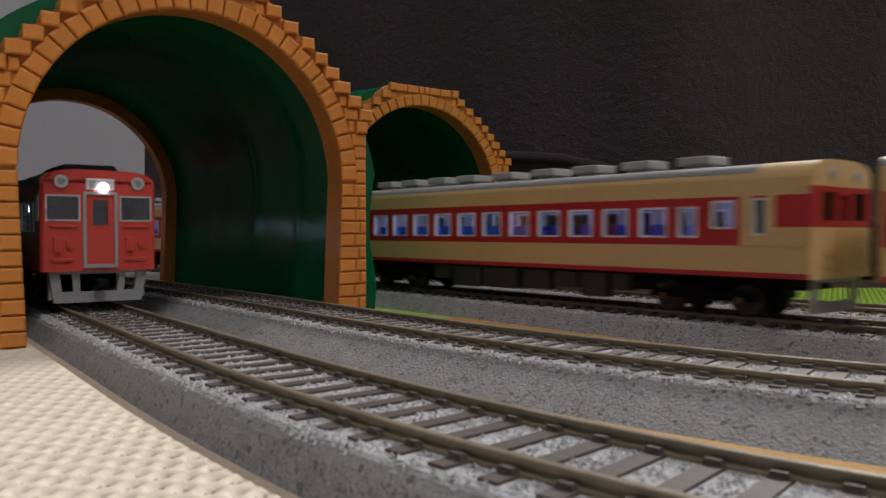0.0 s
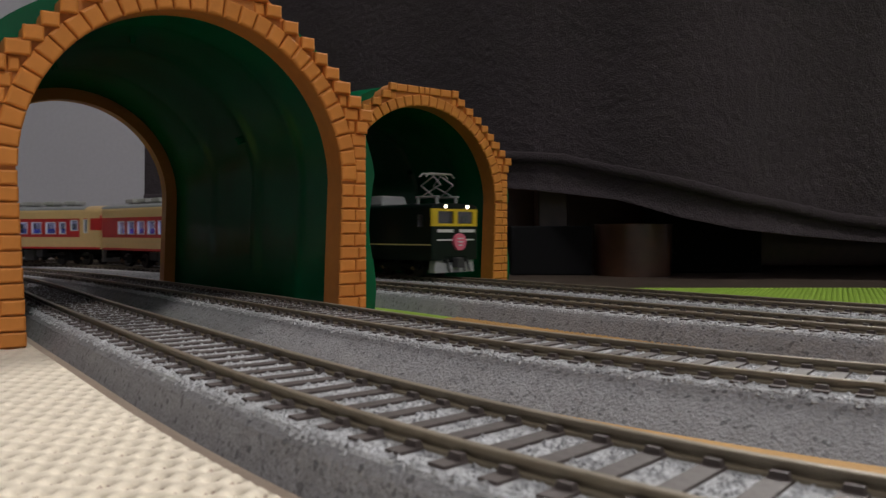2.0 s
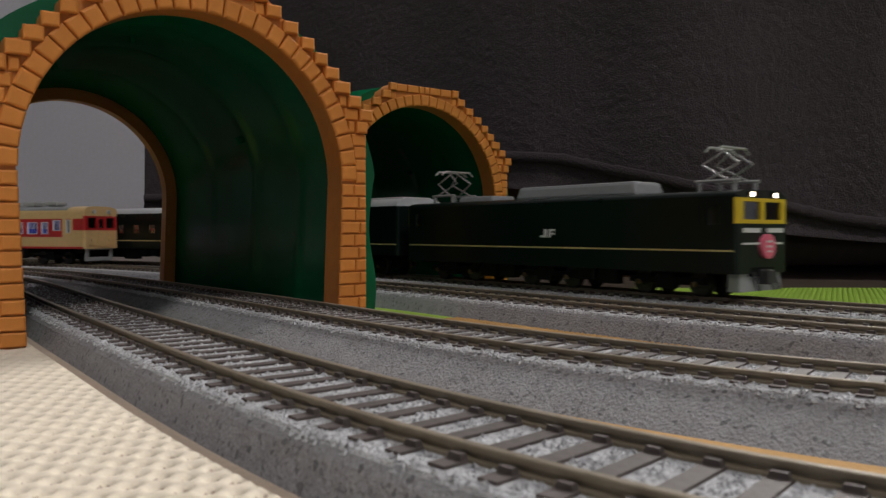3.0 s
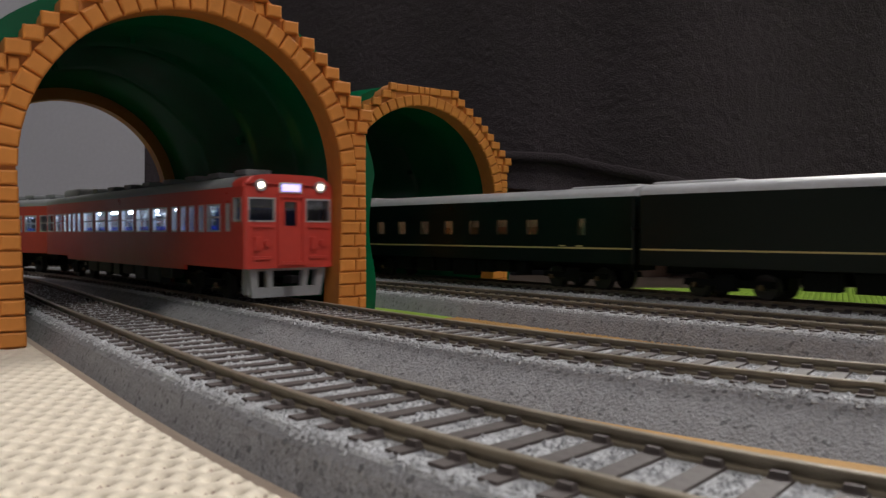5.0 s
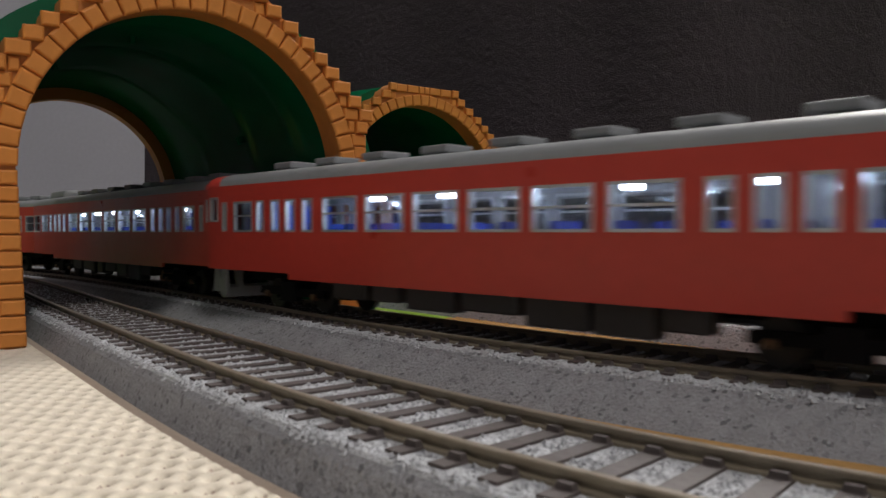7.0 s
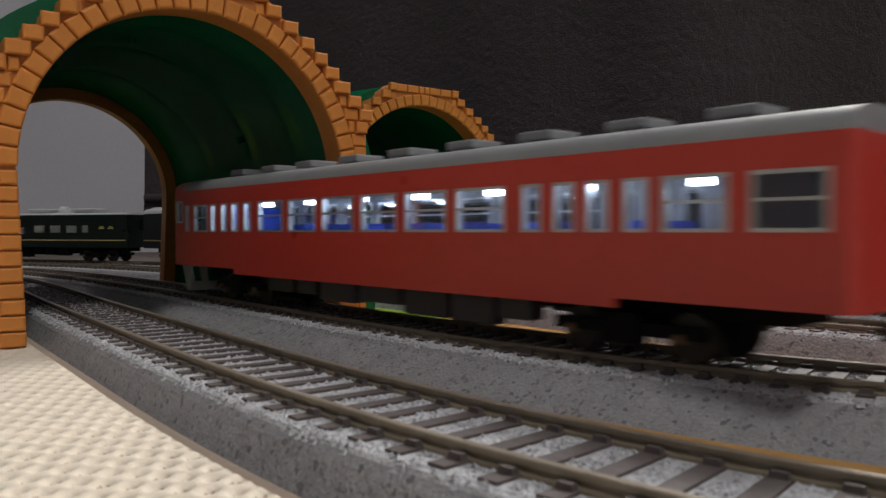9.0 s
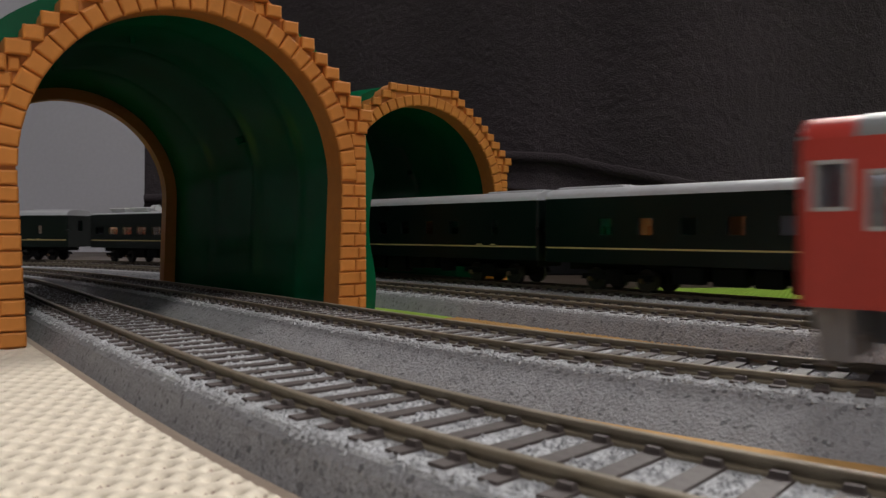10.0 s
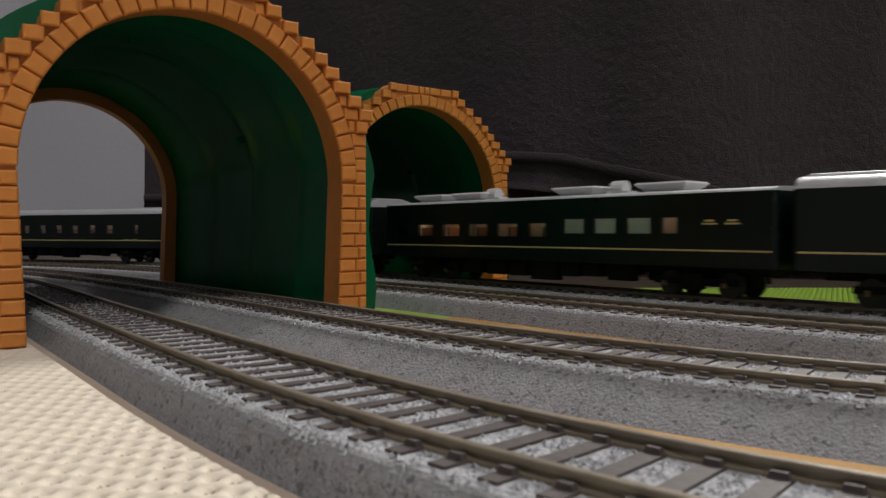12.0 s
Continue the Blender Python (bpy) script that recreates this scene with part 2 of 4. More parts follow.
def sweep(key, profile, s0, s1, step=3.0):
    bm = bmesh.new()
    rows = []
    for s in np.arange(s0, s1 + step / 2, step):
        rows.append([bm.verts.new((*on_line(key, s, o)[:2], z)) for o, z in profile])
    n = len(profile)
    for a, b in zip(rows, rows[1:]):
        for i in range(n):
            bm.faces.new((a[i], a[(i + 1) % n], b[(i + 1) % n], b[i]))
    bm.faces.new(rows[0][::-1])
    bm.faces.new(rows[-1])
    return bm


def lay_track(key, s0, s1, near0, near1, pitch, half, foot=11.4):
    track = tagged(new("railway_track"), "grey ballasted model railway track with brown sleepers and rails", "model track", "model railway tracks")
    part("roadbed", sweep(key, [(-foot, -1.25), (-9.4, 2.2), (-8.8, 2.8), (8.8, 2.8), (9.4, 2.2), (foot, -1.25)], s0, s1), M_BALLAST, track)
    part("ballast_shoulder", sweep(key, [(-9.0, 2.4), (-8.5, 3.1), (-7.9, 3.28), (7.9, 3.28), (8.5, 3.1), (9.0, 2.4)], s0, s1), M_BALLAST_TOP_LIT, track)
    for side in (-half, half):
        part("rail", sweep(key, [(side - 0.7, 3.3), (side - 0.65, 3.52), (side - 0.2, 3.62), (side - 0.2, 3.92), (side - 0.4, 4.0), (side - 0.4, 4.33), (side - 0.3, 4.4),
                                 (side + 0.3, 4.4), (side + 0.4, 4.33), (side + 0.4, 4.0), (side + 0.2, 3.92), (side + 0.2, 3.62), (side + 0.65, 3.52), (side + 0.7, 3.3)], s0, s1), M_RAIL, track, smooth=False)
    tie = bmesh.new()
    box(tie, -0.85, 0.85, -7.9, 7.9, 2.7, 3.5, 0.1)
    for side in (-half, half):
        for sx in (-1, 1):
            box(tie, -0.6, 0.6, side + sx * 0.95 - 0.34, side + sx * 0.95 + 0.34, 3.45, 3.9, 0.08)
    shared = finish(tie, "sleeper", M_SLEEPER)
    rest = bmesh.new()
    for s in np.arange(s0 + 2, s1 - 2, pitch):
        x, y, h = on_line(key, s)
        m = mm(x, y, 0, 0, 0, math.degrees(h))
        if near0 <= s <= near1:
            part("sleeper", shared, None, track, at=m)
        else:
            k = Matrix.Translation((x, y, 0)) @ Matrix.Rotation(h, 4, "Z")
            n0 = len(rest.verts)
            box(rest, -0.85, 0.85, -7.5, 7.5, 2.7, 3.42, 0.1)
            rest.verts.ensure_lookup_table()
            for v in rest.verts[n0:]:
                v.co = k @ v.co
    grain_rng = random.Random(len(key) + ord(key))
    verts, faces = [], []
    for _ in range(9000):                            # loose stones of the ballast between the sleepers
        s, o = grain_rng.uniform(near0, min(near1, 230)), grain_rng.uniform(-8.9, 8.9)
        if min(abs(o - half), abs(o + half)) < 0.85:
            continue
        off = (s - s0 - 2 + pitch / 2) % pitch - pitch / 2
        if abs(off) < 1.0 and abs(o) < 7.7:
            continue
        x, y, _h = on_line(key, s, o)
        r, k = grain_rng.uniform(0.25, 0.52), len(verts)
        z = 3.22 - max(0.0, abs(o) - 8.1) * 0.8
        a = grain_rng.uniform(0, 6.3)
        for t in range(4):
            q = r * grain_rng.uniform(0.7, 1.3)
            verts.append(((x + q * math.cos(a + t * 1.57)) * U, (y + q * math.sin(a + t * 1.57)) * U, z * U))
        verts.append((x * U, y * U, (z + r * 0.75) * U))
        verts.append((x * U, y * U, (z - r * 0.5) * U))
        faces += [(k + t, k + (t + 1) % 4, k + 4) for t in range(4)] + [(k + (t + 1) % 4, k + t, k + 5) for t in range(4)]
    me = bpy.data.meshes.new("loose_ballast")
    me.from_pydata(verts, [], faces)
    me.materials.append(M_BALLAST_TOP_LIT)
    part("loose_ballast", me, None, track)["kind"] = "stuff"
    ob = part("far_sleepers", rest, M_SLEEPER, track)
    ob["kind"] = "stuff"
    return track


TRACKS = {"a": lay_track("a", -250, 376, -20, 286, 4.1, 5.0, 10.7), "b": lay_track("b", -250, 429, -26, 329, 3.5, 5.6, 15.0),
          "c": lay_track("c", -250, 900, 0, 420, 3.5, 4.5), "d": lay_track("d", -250, 900, 0, 420, 3.5, 4.5)}


# ---------------------------------------------------------------- floor, mats, room
def slab(name, x0, x1, y0, y1, z0, z1, mat, label, category, kind="structure"):
    bm = bmesh.new()
    box(bm, x0, x1, y0, y1, z0, z1)
    return tagged(part(name, bm, mat), label, category, kind=kind)


slab("floor", -2600, 2900, -1600, 2600, -60, -1.3, M_FLOOR, "brown wooden floor of the room", "floor")
slab("wall_partition", -2600, -60, 760, 840, -60, 2300, M_WALL, "pale grey papered wall behind the layout", "wall")
slab("wall_north", -2600, 2900, 2600, 2680, -60, 2300, M_WALL, "pale grey papered far wall of the room", "wall")
slab("wall_south", -2600, 2900, -1680, -1600, -60, 2300, M_WALL, "pale grey papered wall of the room", "wall")
slab("wall_west", -2680, -2600, -1600, 2600, -60, 2300, M_WALL, "pale grey papered wall of the room", "wall")
slab("wall_east", 2900, 2980, -1600, 2600, -60, 2300, M_WALL, "pale grey papered wall of the room", "wall")
slab("ceiling", -2600, 2900, -1600, 2600, 2300, 2380, M_WALL, "pale grey ceiling of the room", "ceiling")


def mat_sheet(name, x0, x1, y0, y1, z1, mat, label):
    bm = bmesh.new()
    box(bm, x0, x1, y0, y1, -1.29, z1)
    return tagged(part(name, bm, mat), label, "mat")


lime = mat_sheet("woven_mat", -330, 330, -40, 264, -1.0, M_GREEN_MAT, "lime green woven mat under the tracks")
ACROSS, ALONG = Vector((0.798, 0.603, 0)), Vector((-0.603, 0.798, 0))


def tuft_field(name, spots, size, mat, label):
    """Short raised loops of a woven mat, each a small rounded cushion."""
    verts, faces = [], []
    a, b, h = size
    for (x, y), turn, z in spots:
        c, s = math.cos(turn), math.sin(turn)
        n = len(verts)
        for k, f, zz in ((1.0, 1.0, 0.0), (0.86, 0.86, h * 0.7), (0.6, 0.6, h)):
            for sx, sy in ((-1, -1), (1, -1), (1, 1), (-1, 1)):
                u, v = sx * a / 2 * k, sy * b / 2 * f
                verts.append(((x + u * c - v * s) * U, (y + u * s + v * c) * U, (z + zz) * U))
        for r in (0, 4):
            for i in range(4):
                faces.append((n + r + i, n + r + (i + 1) % 4, n + r + 4 + (i + 1) % 4, n + r + 4 + i))
        faces.append((n + 8, n + 9, n + 10, n + 11))
    me = bpy.data.meshes.new(name)
    me.from_pydata(verts, [], faces)
    me.materials.append(mat)
    for p in me.polygons:
        p.use_smooth = True
    return tagged(new(name, me), label, "mat", kind="stuff")


def flat(u, v):
    p = ACROSS * u + ALONG * v
    return p.x, p.y


def ochre_sheet():
    bm = bmesh.new()
    cs = [flat(33, -70), flat(118, -70), flat(118, 134.4), flat(33, 134.4)]
    lo, hi = [bm.verts.new((*c, -1.02)) for c in cs], [bm.verts.new((*c, -0.85)) for c in cs]
    bm.faces.new(hi)
    bm.faces.new(lo[::-1])
    for i in range(4):
        bm.faces.new((lo[i], lo[(i + 1) % 4], hi[(i + 1) % 4], hi[i]))
    return bm


tagged(part("woven_mat", ochre_sheet(), M_ORANGE_MAT), "ochre woven mat lying between the tracks", "mat")


def cream_sheet():
    bm = bmesh.new()
    rows = []
    for s in np.arange(-31, 162, 4.0):
        rows.append([bm.verts.new((*on_line("a", s, o)[:2], z)) for o, z in ((-9.0, -1.28), (-9.0, -0.98), (-160.0, -0.98), (-160.0, -1.28))])
    for a, b in zip(rows, rows[1:]):
        for i in range(4):
            bm.faces.new((a[i], a[(i + 1) % 4], b[(i + 1) % 4], b[i]))
    bm.faces.new(rows[0][::-1])
    bm.faces.new(rows[-1])
    return bm


white = tagged(part("woven_mat", cream_sheet(), M_WHITE_MAT), "cream white woven mat with a plain taped edge", "mat")
part("edge_tape", sweep("a", [(-11.9, -1.0), (-11.8, -0.72), (-10.2, -0.75), (-9.9, -1.0)], -31, 160), M_TAPE_PIT_SHADE, white, "beige edge tape")
rng = random.Random(3)


def weave():
    """The mat's basket weave as one relief: a flat face with staggered rows of narrow pits, kept clear of the taped edge."""
    line = LINES["a"]
    near = line[(line[:, 0] > -35) & (line[:, 0] < 166)]
    step, across, along = 0.3, 2.0, 2.5
    us, vs = np.arange(-20, 112, step), np.arange(-12, 118, step)
    ex, ey = np.array((0.985, -0.17)), np.array((0.17, 0.985))
    uu, vv = np.meshgrid(us, vs, indexing="ij")
    x, y = -100 + uu * ex[0] + vv * ey[0], 40 + uu * ex[1] + vv * ey[1]
    row = np.floor(vv / along)
    fu, fv = (uu / across + 0.5 * (row % 2)) % 1.0, (vv / along) % 1.0
    jitter = 0.85 + 0.3 * np.modf(np.abs(np.sin(row * 12.9898 + np.floor(uu / across + 0.5 * (row % 2)) * 78.233) * 43758.5453))[0]
    loop = 1.25 - 1.35 * jitter * np.exp(-((fu - 0.5) / 0.24) ** 2 - ((fv - 0.5) / 0.27) ** 2)
    z = np.full(x.shape, -1.02)
    keep = np.zeros(x.shape, bool)
    for i in range(x.shape[0]):
        d = np.hypot(near[:, 1][None, :] - x[i][:, None], near[:, 2][None, :] - y[i][:, None])
        j = d.argmin(axis=1)
        side = (x[i] - near[j, 1]) * np.sin(near[j, 3]) - (y[i] - near[j, 2]) * np.cos(near[j, 3])
        keep[i] = side < -11.0
        z[i] += 0.1 + 0.72 * loop[i] * np.clip((-11.5 - side) / 1.0, 0, 1)
    n = x.shape[1]
    verts = np.stack([x.ravel() * U, y.ravel() * U, z.ravel() * U], 1).tolist()
    faces = [(i * n + j, (i + 1) * n + j, (i + 1) * n + j + 1, i * n + j + 1) for i in range(x.shape[0] - 1) for j in range(n - 1)
             if keep[i, j] and keep[i + 1, j] and keep[i, j + 1] and keep[i + 1, j + 1]]
    me = bpy.data.meshes.new("weave")
    me.from_pydata(verts, [], faces)
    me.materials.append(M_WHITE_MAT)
    me.materials.append(M_TAPE_PIT_SHADE)            # the tape's beige on the pit faces: shade between the loops put into colour
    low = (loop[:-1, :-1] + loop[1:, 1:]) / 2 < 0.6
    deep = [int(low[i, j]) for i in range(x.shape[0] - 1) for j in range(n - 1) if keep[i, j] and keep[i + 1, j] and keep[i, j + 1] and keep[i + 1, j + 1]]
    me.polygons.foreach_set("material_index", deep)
    me.polygons.foreach_set("use_smooth", [True] * len(deep))
    return me


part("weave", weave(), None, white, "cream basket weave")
kept = []
for r in range(24):
    for k in range(90):
        kept.append((flat(84 + r * 1.25, 20 + k * 1.27 + (r % 2) * 0.6), FACE_TURN + rng.uniform(-0.1, 0.1), -0.88 + rng.uniform(-0.04, 0.04)))
for r in range(10):
    for k in range(95):
        kept.append((flat(42 + r * 1.25, 10 + k * 1.27 + (r % 2) * 0.6), FACE_TURN + rng.uniform(-0.1, 0.1), -0.88))
tuft_field("mat_loops", kept, (1.35, 0.95, 0.5), M_ORANGE_MAT, "ochre woven loops of the mat")
kept = []
for r in range(26):
    for k in range(26):
        kept.append((flat(84 + r * 1.25, 135.5 + k * 1.27 + (r % 2) * 0.6), FACE_TURN + rng.uniform(-0.1, 0.1), -1.02))
for r in range(52):
    for k in range(75):
        x, y = 60 + k * 1.6 + (r % 2) * 0.8, 180 + r * 1.6
        kept.append(((x, y), rng.uniform(-0.1, 0.1), -1.04))
tuft_field("mat_loops", kept, (1.4, 1.1, 0.5), M_GREEN_MAT, "lime woven loops of the mat")

# ---------------------------------------------------------------- tunnels
FACE = 37.08                       # the portals stand square to the tracks
COURSE = 2.5
R_IN, R_RING, SPRING = 28.7, 31.9, 28.0


def course_edge(row):
    """How far the courses of a portal reach from its middle: straight piers, then steps."""
    z = row * COURSE
    if z < 39.5:
        return 34.2
    return max(13.0, 35.9 - (z - 39.5) * 1.02 - max(0.0, z - 52.0) * 0.35)


def cushion(corners, d, y0=0.0, t=0.32):
    """A plastic brick: four corners (x, z) pushed out by d, its front edges rounded off."""
    bm = bmesh.new()
    cx, cz = sum(c[0] for c in corners) / 4, sum(c[1] for c in corners) / 4
    rings = []
    for y, inset in ((y0, 0.0), (-d + t, 0.0), (-d + 0.1, 0.5 * t), (-d, 1.15 * t)):
        ring = []
        for x, z in corners:
            l = math.hypot(x - cx, z - cz)
            f = max(0.1, (l - inset * 1.4) / l)
            ring.append(bm.verts.new((cx + (x - cx) * f, y, cz + (z - cz) * f)))
        rings.append(ring)
    for p, q in zip(rings, rings[1:]):
        for i in range(4):
            bm.faces.new((p[i], p[(i + 1) % 4], q[(i + 1) % 4], q[i]))
    bm.faces.new(rings[-1])
    bm.faces.new(rings[0][::-1])
    return finish(bm, "brick", M_ORANGE)


BRICKS = {}


def brick(portal, u, z, w, h, v, d):
    key = (round(w, 1), round(h, 2), d)
    if key not in BRICKS:
        g = 0.11
        BRICKS[key] = cushion(((g, g), (key[0] - g, g), (key[0] - g, key[1] - g), (g, key[1] - g)), d)
    part("brick", BRICKS[key], None, portal, at=mm(u, v, z))


STONES = 31


def arch_stone():
    a, b, g = math.pi * R_IN / STONES / 2, math.pi * R_RING / STONES / 2, 0.11
    return cushion(((-a + g, -0.25), (a - g, -0.25), (b - g, R_RING - R_IN - g), (-b + g, R_RING - R_IN - g)), 1.0, 0.0, 0.4)


STONE = arch_stone()


def portal_plate(v0, v1, r):
    """The plate behind the bricks: stepped outside, arched inside."""
    bm = bmesh.new()
    inner = [(r * (1 - 0.04 * (1 - k / 6)), SPRING * k / 6 if k else -1.0) for k in range(6)]
    inner += [(r * math.cos(a), SPRING + r * math.sin(a)) for a in np.linspace(0, math.pi, 61)]
    inner += [(-u, z) for u, z in inner[:6][::-1]]

    def edge(u, z):
        for n in range(200):
            f = 1 + n * 0.005
            pu, pz = u * f, SPRING + (z - SPRING) * f if z > SPRING else z
            if abs(pu) >= course_edge(int(max(0, pz) / COURSE)) - 0.3 or pz >= 62.2:
                return pu, pz
        return pu, pz
    outer = [edge(u, z) for u, z in inner]
    rows = []
    for v in (v0, v1):
        rows.append(([bm.verts.new((u, v, z)) for u, z in inner], [bm.verts.new((u, v, z)) for u, z in outer]))
    (a, b), (c, d) = rows
    for i in range(len(inner) - 1):
        bm.faces.new((a[i], a[i + 1], b[i + 1], b[i]))
        bm.faces.new((c[i], d[i], d[i + 1], c[i + 1]))
        bm.faces.new((a[i], c[i], c[i + 1], a[i + 1]))
        bm.faces.new((b[i], b[i + 1], d[i + 1], d[i]))
    for i in (0, -1):
        bm.faces.new((a[i], b[i], d[i], c[i]))
    return bm


def shell(v0, v1):
    """The hollow hill of green plastic, a little larger than its portals, with a few creases and lumps inside."""
    bm = bmesh.new()
    rings = []
    n = 72
    for v in np.linspace(v0, v1, 67):
        f = (v - v0) / (v1 - v0)
        swell = math.sin(math.pi * min(1, max(0, f))) ** 0.6
        ring_in, ring_out = [], []
        for i in range(n + 1):
            a = -0.62 + (math.pi + 1.24) * i / n
            c, s = math.cos(a), math.sin(a)
            crease = 0.5 * math.exp(-((v - v0 - 16) / 1.6) ** 2) + 0.6 * math.exp(-((v - v0 - 40) / 2.2) ** 2) + 0.4 * math.exp(-((v - v0 - 70) / 2.0) ** 2)
            lump = 0.9 * noise.noise((c * 1.7, s * 1.7, v * 0.035)) * swell
            r = R_IN + 0.5 + 2.0 * swell - crease + lump
            x, z = r * c, SPRING + r * s
            if s < 0:
                x, z = math.copysign(r * (1 - 0.05 * min(1, -s)), c), SPRING + s / math.sin(0.62) * SPRING
            ring_in.append(bm.verts.new((x, v, -1.0 if s < -0.56 else max(0.0, z))))
            wave = 0.5 * math.sin(a * 13 + 1.3) + 0.9 * noise.noise((a * 3, v * 0.04, 3.3))
            r = 39.3 + 1.2 * swell + wave * (0.4 + swell)
            x, z = r * c, SPRING + (r - 4.2) * s
            if s < 0:
                x, z = math.copysign(38.2 + 1.2 * swell + wave * 1.3 - 3.4 * s, c), SPRING + s / math.sin(0.62) * SPRING
            ring_out.append(bm.verts.new((x, v, -1.0 if s < -0.56 else max(0.0, z))))
        rings.append((ring_in, ring_out))
    for (a, b), (c, d) in zip(rings, rings[1:]):
        for i in range(n):
            bm.faces.new((a[i], a[i + 1], c[i + 1], c[i]))
            bm.faces.new((b[i], d[i], d[i + 1], b[i + 1]))
        for i in (0, n):
            bm.faces.new((a[i], c[i], d[i], b[i]))
    for a, b in (rings[0], rings[-1]):
        for i in range(n):
            bm.faces.new((a[i], b[i], b[i + 1], a[i + 1]))
    return bm


def tunnel(x, y, label, length=104.0, turn=FACE, deep=5.6):
    t = tagged(new("toy_tunnel"), label, "toy tunnel", "toy tunnels")
    t.matrix_basis = mm(x, y, 0, 0, 0, turn)
    hill = part("shell", shell(5.0, length - 2.0), M_GREEN, t, "glossy green plastic hill shell", smooth=True)
    for a, v, r in ((2.15, 40, 0.9), (1.62, 34, 0.7), (0.42, 48, 1.0), (1.95, 62, 0.8)):   # moulded pegs inside
        bm = bmesh.new()
        rr = R_IN + 2.9
        p = Vector((rr * math.cos(a), v, SPRING + rr * math.sin(a)))
        inward = Vector((-math.cos(a), 0, -math.sin(a)))
        tube(bm, p, p + inward * 2.4, r, 14, r * 0.85)
        part("peg", bm, M_GREEN, hill, smooth=True)
    plate = part("portal", portal_plate(0.0, deep, R_IN), M_MORTAR, t, "orange plastic brick portal", smooth=True)
    part("portal", portal_plate(length - 4.0, length, R_IN - 2.2), M_MORTAR, t, "orange plastic brick portal", smooth=True)
    for k in range(STONES):                          # the arch stones
        a = math.pi * (k + 0.5) / STONES
        part("brick", STONE, None, plate, at=mm(R_IN * math.cos(a), 0, SPRING + R_IN * math.sin(a)) @ pose(0, 0, 0, 0, 90 - math.degrees(a), 0))
    for row in range(25):                            # the courses
        z, zc = row * COURSE, row * COURSE + COURSE / 2
        outer, above = course_edge(row), course_edge(row + 1)
        for side in (-1, 1):
            if zc < SPRING:
                cut = (31.5, 32.3, 31.2, 32.6)[row % 4]
                lo = R_IN * (1 - 0.04 * (1 - zc / SPRING)) - 0.2
                spans = [(lo, cut, 0.95), (cut, outer, 0.7)]
            else:
                gap = zc - 0.9 - SPRING
                start = math.sqrt((R_RING - 0.3) ** 2 - gap ** 2) if gap < R_RING - 0.3 else 0.0
                spans, e = [], outer
                first = max(2.6, outer - above + 0.5) if z >= 37 else (2.8, 4.4)[row % 2]
                while e > start + 0.5:
                    b0 = max(start, e - first)
                    if b0 - start < 1.4:
                        b0 = start
                    spans.append((b0, e, 1.35 if e == outer and z >= 37 else 0.65))
                    e, first = b0, (4.2, 5.0)[row % 2]
            for a, b, d in spans:
                brick(plate, a if side > 0 else -b, z, b - a, COURSE, 0.0, d)
    return t


near_tunnel = tunnel(-43.0, 139.5, "green plastic toy tunnel with orange brick portal over two tracks")
far_tunnel = tunnel(-6.0, 244.0, "green plastic toy tunnel with orange brick portal, set farther back")


# ---------------------------------------------------------------- rolling stock
# a vehicle's own space: x forward, y to its left, z up from the rail head
def mount(key, s_front, length, inset, forward):
    """The pose of a vehicle whose front lies at s_front; forward is +1 when it runs away from the lens, -1 when it comes."""
    rear = s_front - forward * length
    s_a, s_b = s_front - forward * inset, rear + forward * inset
    ax, ay, _ = on_line(key, s_a)
    bx, by, _ = on_line(key, s_b)
    h = math.degrees(math.atan2(ay - by, ax - bx))
    return mm((ax + bx) / 2, (ay + by) / 2, RAIL_H, 0, 0, h)


def wheel_mesh():
    bm = bmesh.new()
    tube(bm, (0, -0.9, 0), (0, -0.5, 0), 2.9, 18)
    tube(bm, (0, -0.5, 0), (0, 0.4, 0), 2.6, 18)
    tube(bm, (0, 0.3, 0), (0, 0.9, 0), 0.9, 10)
    return finish(bm, "wheel", M_WHEEL, True)


WHEEL = wheel_mesh()


def bogie(body, x, base=14.0, axles=2):
    b = bmesh.new()
    box(b, x - base / 2 - 3, x + base / 2 + 3, -1.8, 1.8, 2.0, 4.6)
    for sy in (-1, 1):
        box(b, x - base / 2 - 2.5, x + base / 2 + 2.5, sy * 6.6 - 0.6, sy * 6.6 + 0.6, 2.6, 3.9, 0.1)
        box(b, x - 2.2, x + 2.2, sy * 6.9 - 0.9, sy * 6.9 + 0.9, 1.7, 4.9, 0.2)
    frame_ob = part("bogie", b, M_BLACK, body, "black bogie frame with two axles")
    for k in range(axles):
        ax = x - base / 2 + base * k / (axles - 1)
        for sy in (-1, 1):
            part("wheel", WHEEL, None, frame_ob, at=mm(ax, sy * 4.7, 2.6, 0, 0, 0 if sy > 0 else 180))
        for sy in (-1, 1):
            c = bmesh.new()
            tube(c, (ax, sy * 6.8, 2.7), (ax, sy * 7.6, 2.7), 0.65, 10, 0.5)
            part("axle_box", c, M_AXLE, frame_ob)
    return frame_ob


def arc_roof(w, z0, z1, edge, n=14):
    """The profile of a rounded roof: (y, z) from the left eave over the crown to the right one."""
    pts = []
    for i in range(n + 1):
        a = math.pi * i / n
        c, s = math.cos(a), math.sin(a)
        pts.append((w * math.copysign(abs(c) ** edge, c), z0 + (z1 - z0) * abs(s) ** 0.8))
    return pts


